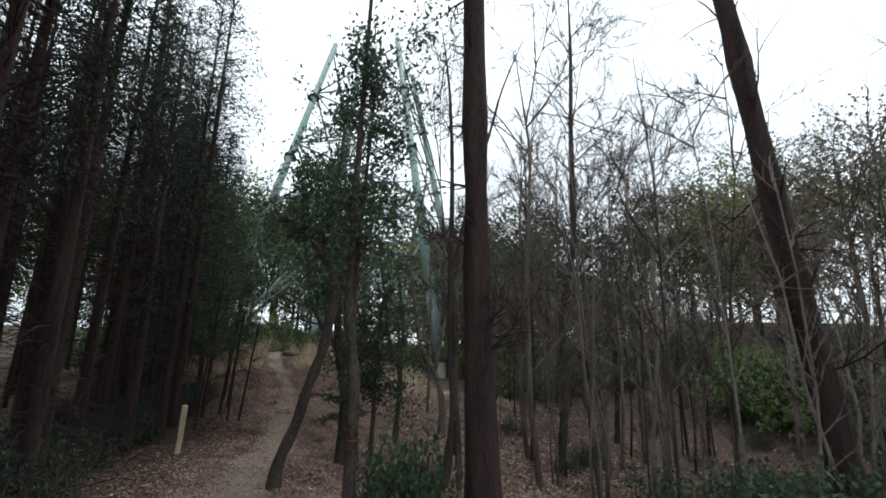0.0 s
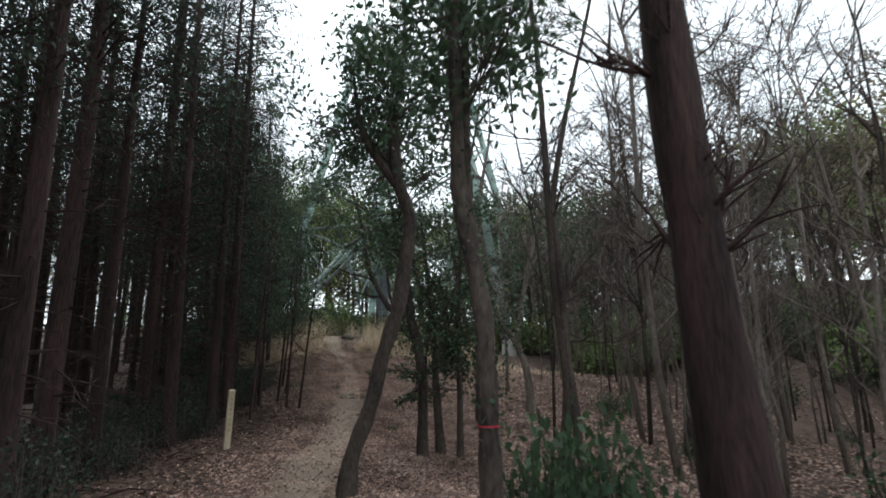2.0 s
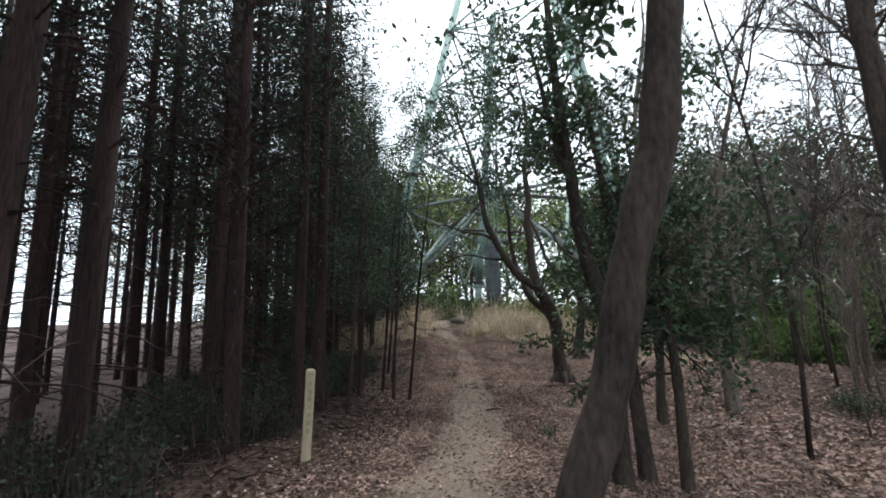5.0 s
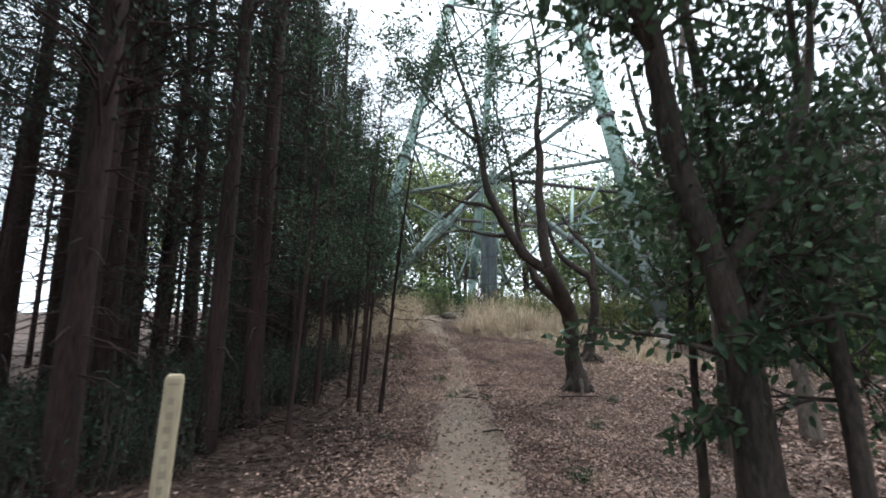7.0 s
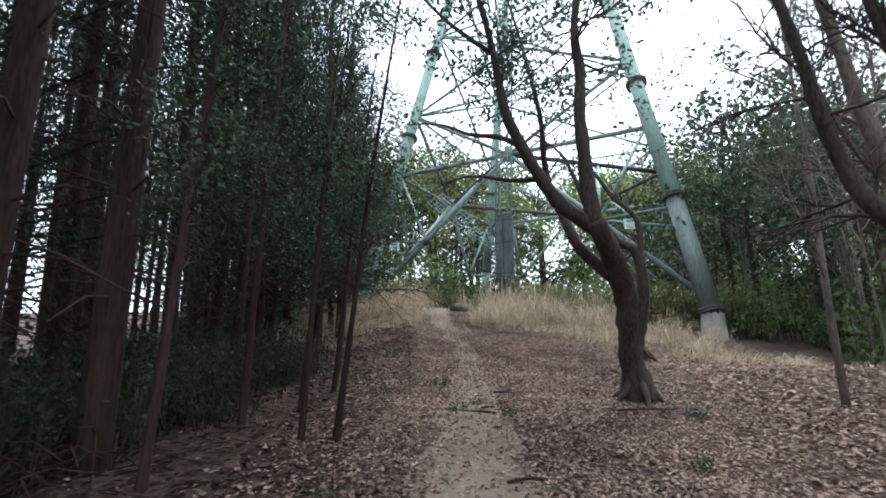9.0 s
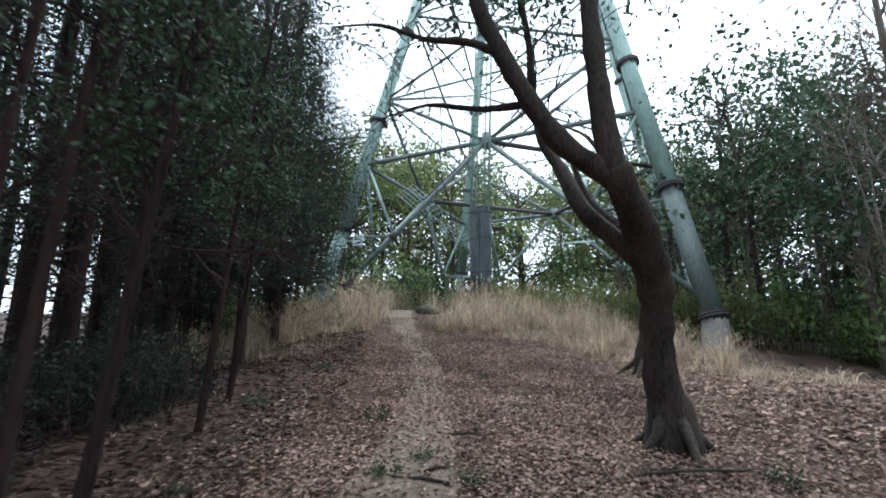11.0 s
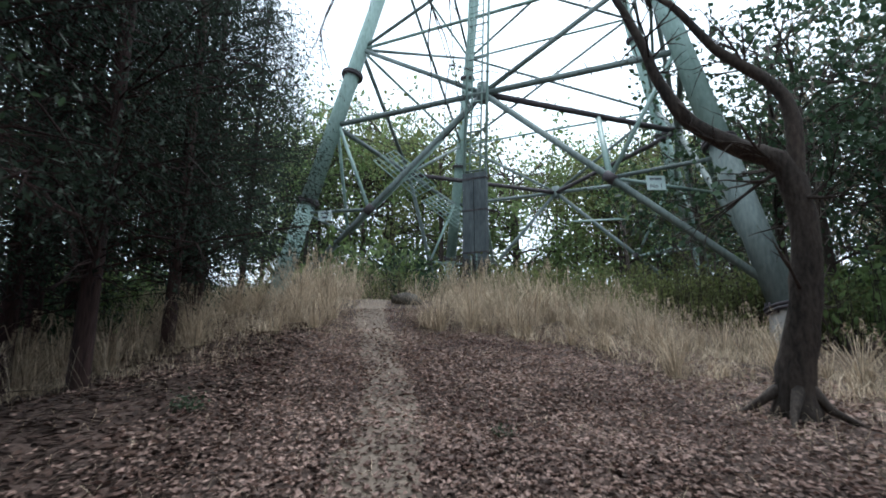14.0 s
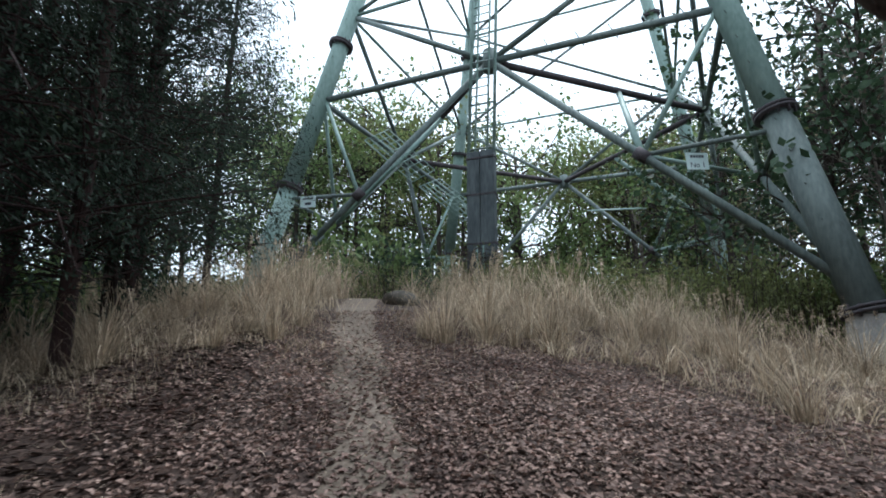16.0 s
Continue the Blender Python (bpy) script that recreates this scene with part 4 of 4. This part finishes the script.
def blade(x, y, h, bend, w):
    a = rng.uniform(0, 6.28)
    e = Vector((math.cos(a), math.sin(a), 0))
    side = Vector((-e.y, e.x, 0)) * w
    z = land(x, y) - 0.03
    n = len(gr.v)
    for t, up in ((0, 0), (0.35, 0.52), (0.65, 0.78), (0.85, 0.84 - 0.14 * bend), (1.0, 0.8 - 0.5 * bend)):
        c = Vector((x, y, z)) + e * bend * h * (0.3 * t + 0.7 * t * t) + Vector((0, 0, h * up))
        k = 1 - t * 0.9
        gr.v += [c - side * k, c + side * k]
    for i in range(4):
        gr.f.append((n + 2 * i, n + 2 * i + 1, n + 2 * i + 3, n + 2 * i + 2))


tufts = []
for _ in range(420):
    x, y = rng.uniform(-6.5, 10.5), rng.uniform(20.5, 31)
    off = x - along(TRAIL, y)
    if abs(off) < 0.75 + 0.3 * rng.random() or noise.noise(Vector((x * 1.1, y * 1.1, 31))) < -0.02 or (x < 2.2 and off > 0 and 25 < y < 29):
        continue
    lower = 23.2 + abs(off - 2.5) * 0.22 if off > 0 else 22.6 - max(0, -off - 2) * 0.25
    if y < lower + 1.6 * noise.noise(Vector((x * 0.5, y * 0.5, 3))):
        continue
    tufts.append((x, y, min(1.0, 0.3 + (y - lower) * 0.16) * (1.0 + 0.7 * noise.noise(Vector((x * 0.9, y * 0.9, 8)))) * rng.uniform(0.6, 1.2) * (1.0 if off < 5 else 0.65)))
for _ in range(190):
    x, y = rng.uniform(2.6, 10.5), rng.uniform(17.5, 24.5)
    if y < 24.2 - (x - 2.2) * 0.95 + 1.5 * noise.noise(Vector((x * 0.6, y * 0.6, 5))):
        continue
    if noise.noise(Vector((x * 0.8, y * 0.8, 11))) > -0.15:
        tufts.append((x, y, rng.uniform(0.2, 0.65)))
for _ in range(90):
    x, y = rng.uniform(-5.5, 0.2), rng.uniform(19.5, 23.5)
    if y > 23.4 + x * 0.5 + 1.2 * noise.noise(Vector((x * 0.6, y * 0.6, 6))):
        tufts.append((x, y, rng.uniform(0.2, 0.5)))
for x, y, s in tufts:
    for _ in range(24):
        q = 0.26 * s + 0.06
        blade(x + rng.gauss(0, q), y + rng.gauss(0, q), s * rng.uniform(0.2, 0.95), rng.uniform(0.7, 2.6), rng.uniform(0.005, 0.012))
for _ in range(3000):
    x, y = rng.uniform(4.5, 12), rng.uniform(15, 25)
    blade(x, y, rng.uniform(0.08, 0.3), rng.uniform(0.7, 1.8), 0.003)
for _ in range(2000):
    x, y = rng.uniform(-6, -1.2), rng.uniform(20.5, 25)
    blade(x, y, rng.uniform(0.08, 0.32), rng.uniform(0.6, 1.6), 0.003)
for _ in range(3500):
    x, y = rng.uniform(-2.5, 6), rng.uniform(11, 24)
    blade(x, y, rng.uniform(0.04, 0.14), rng.uniform(1.2, 2.6), 0.003)
for _ in range(2200):
    y = rng.uniform(22, 31)
    blade(along(TRAIL, y) + rng.uniform(-1.1, 1.1), y, rng.uniform(0.03, 0.1), rng.uniform(1.5, 3.0), 0.004)
tagged(new("dry_grass", gr.mesh("dry_grass", STRAW)), "tall straw-coloured winter grass on the bank below the pylon", "grass", kind="stuff")



def pampas(seed):
    """A tall arching clump of dead grass with feathery heads."""
    r = random.Random(seed)
    root = base("grass_clump", Matrix(), "tall arching clump of dead straw-coloured grass", "grass", "tall grass clumps")
    s, hd = Shape(), Shape()
    for k in range(95):
        a = r.uniform(0, 6.28)
        e = Vector((math.cos(a), math.sin(a), 0))
        side = Vector((-e.y, e.x, 0)) * r.uniform(0.006, 0.013)
        h, bend = r.uniform(0.4, 1.4), r.uniform(0.3, 2.2)
        foot = e * r.random() * 0.22 + Vector((0, 0, -0.05))
        n = len(s.v)
        for t, up in ((0, 0), (0.3, 0.5), (0.6, 0.85), (0.8, 0.97 - 0.1 * bend), (0.92, 0.95 - 0.35 * bend), (1.0, 0.9 - 0.7 * bend)):
            c = foot + e * bend * h * (0.2 * t + 0.8 * t * t) + Vector((0, 0, h * up))
            s.v += [c - side * (1 - t * 0.85), c + side * (1 - t * 0.85)]
        for i in range(5):
            s.f.append((n + 2 * i, n + 2 * i + 1, n + 2 * i + 3, n + 2 * i + 2))
    for k in range(7):
        a = r.uniform(0, 6.28)
        top = Vector((math.cos(a) * 0.35, math.sin(a) * 0.35, r.uniform(1.25, 1.6)))
        hd.tube([Vector((math.cos(a) * 0.05, math.sin(a) * 0.05, 0)), top * 0.6 + Vector((0, 0, 0.1)), top], [0.005, 0.004, 0.002], 4, False)
        for _ in range(22):
            q = (Vector((math.cos(a), math.sin(a), -0.5)) + rand_dir(r) * 0.8).normalized()
            hd.leaf(top + Vector((0, 0, -r.random() * 0.22)), q * 0.09, q.cross(rand_dir(r)) * 0.008)
    part("blade_tuft", s, STRAW, root)["kind"] = "stuff"
    part("seed_head_spray", hd, STRAW, root)["kind"] = "stuff"
    return root


stand([pampas(91), pampas(92), pampas(93)], [(-1.3, 27.4), (-1.8, 26.2), (-2.1, 27.6), (-1.1, 29.7), (-1.8, 28.8), (-3.0, 26.3), (2.5, 28.0), (2.8, 26.2), (3.5, 27.2), (4.3, 25.9), (3.2, 28.6), (5.2, 26.9), (5.9, 25.5), (2.2, 29.6), (2.4, 25.2), (3.4, 25.0), (-1.8, 25.3), (-4.0, 27.2), (6.6, 26.6), (4.4, 28.2), (7.2, 24.8), (-0.9, 30.6), (1.2, 30.8), (-2.6, 30.0)], random.Random(17), 0.65, 1.1)
rg = random.Random(23)
wild = []
while len(wild) < 90:
    y = rg.uniform(18.5, 28.5)
    off = rg.uniform(-7, 9)
    if 0.75 + 0.06 * (28 - y) < abs(off) and not (0 < off < 2.2 and y > 25) and y > (24.0 - 0.55 * off if off > 0 else 23.6 + 0.5 * off) + rg.uniform(-1.6, 1.0):
        wild.append((along(TRAIL, y) + off, y))
stand([pampas(94), pampas(95), pampas(96)], wild, rg, 0.25, 0.95)

lt = Shape()


def fallen(x, y, s):
    z = land(x, y) + 0.008 + 0.02 * rng.random()
    a = rng.uniform(0, 6.28)
    e = Vector((math.cos(a), math.sin(a), rng.uniform(-0.35, 0.35)))
    c = Vector((-math.sin(a), math.cos(a), rng.uniform(-0.5, 0.5)))
    lt.leaf(Vector((x, y, z)), e * s, c * s * rng.uniform(0.25, 0.42), s * rng.uniform(0.05, 0.25))


made = 0
while made < 200000:
    y = rng.uniform(-14, 26.5)
    off = rng.gauss(0.8, 2.6)
    if abs(off) > 8:
        continue
    half = 0.95 if y < 8 else max(0.6, 0.95 - (y - 8) * 0.04)
    keep = min(1.0, (0.16 if y < 12 else 0.16 + min((y - 12) * 0.1, 0.38)) + (abs(off + 0.3 * noise.noise(Vector((off, y * 0.8, 4)))) / half) ** 2.6)
    if off < -1.4 and y < 20:
        keep *= max(0.06, 1 - (-off - 1.4) * 0.9)
    if y < -4:
        keep *= max(0.0, 1 + (y + 4) * 0.1)
    if y > 21:
        keep *= max(0.35, 1 - (y - 21) * 0.2)
    if rng.random() > keep:
        continue
    x = along(TRAIL, y) + off
    fallen(x, y, rng.uniform(0.028, 0.074))
    made += 1
tagged(new("leaf_litter", lt.mesh("leaf_litter", LITTER, False)), "red-brown fallen leaves strewn over the ground", "leaves", kind="stuff")


nd = Shape()
for _ in range(45000):
    y = rng.uniform(-9, 26) + rng.gauss(0, 1.5)
    x = along(TRAIL, y) - 1.3 - abs(rng.gauss(0, 3.6))
    z = land(x, y) + 0.006 + 0.02 * rng.random()
    a = rng.uniform(0, 6.28)
    ln = rng.uniform(0.06, 0.16)
    nd.leaf(Vector((x, y, z)), Vector((math.cos(a), math.sin(a), rng.uniform(-0.2, 0.3))) * ln, Vector((-math.sin(a), math.cos(a), 0.3)) * ln * 0.16, 0.004)
tagged(new("needle_litter", nd.mesh("needle_litter", NEEDLES, False)), "dark brown cedar needle litter under the plantation", "litter", kind="stuff")

fl = Shape()
lt = fl
for _ in range(38000):
    y = 8 + rng.gauss(0, 9)
    if y > 24:
        continue
    x = along(TRAIL, y) + 4.5 + abs(rng.gauss(0, 7.5)) + rng.gauss(0, 0.7)
    fallen(x, y, rng.uniform(0.07, 0.16))
tagged(new("slope_litter", fl.mesh("slope_litter", LITTER, False)), "brown fallen leaves covering the far slope", "leaves", kind="stuff")

weed = [(0.55, 12.9), (0.85, 13.3), (1.3, 12.6), (-0.9, 12.2), (2.6, 12.2), (3.0, 10.6), (-1.4, 15.2), (0.3, 14.8), (2.0, 17.8), (4.2, 13.0), (-0.6, 9.4), (1.9, 7.6), (-1.1, 18.4)]
stand([thicket(71, 0.9, LEAF, "ground_weed", "small green weed growing through fallen leaves", 0.16, 12)], weed, random.Random(9), 0.12, 0.26)
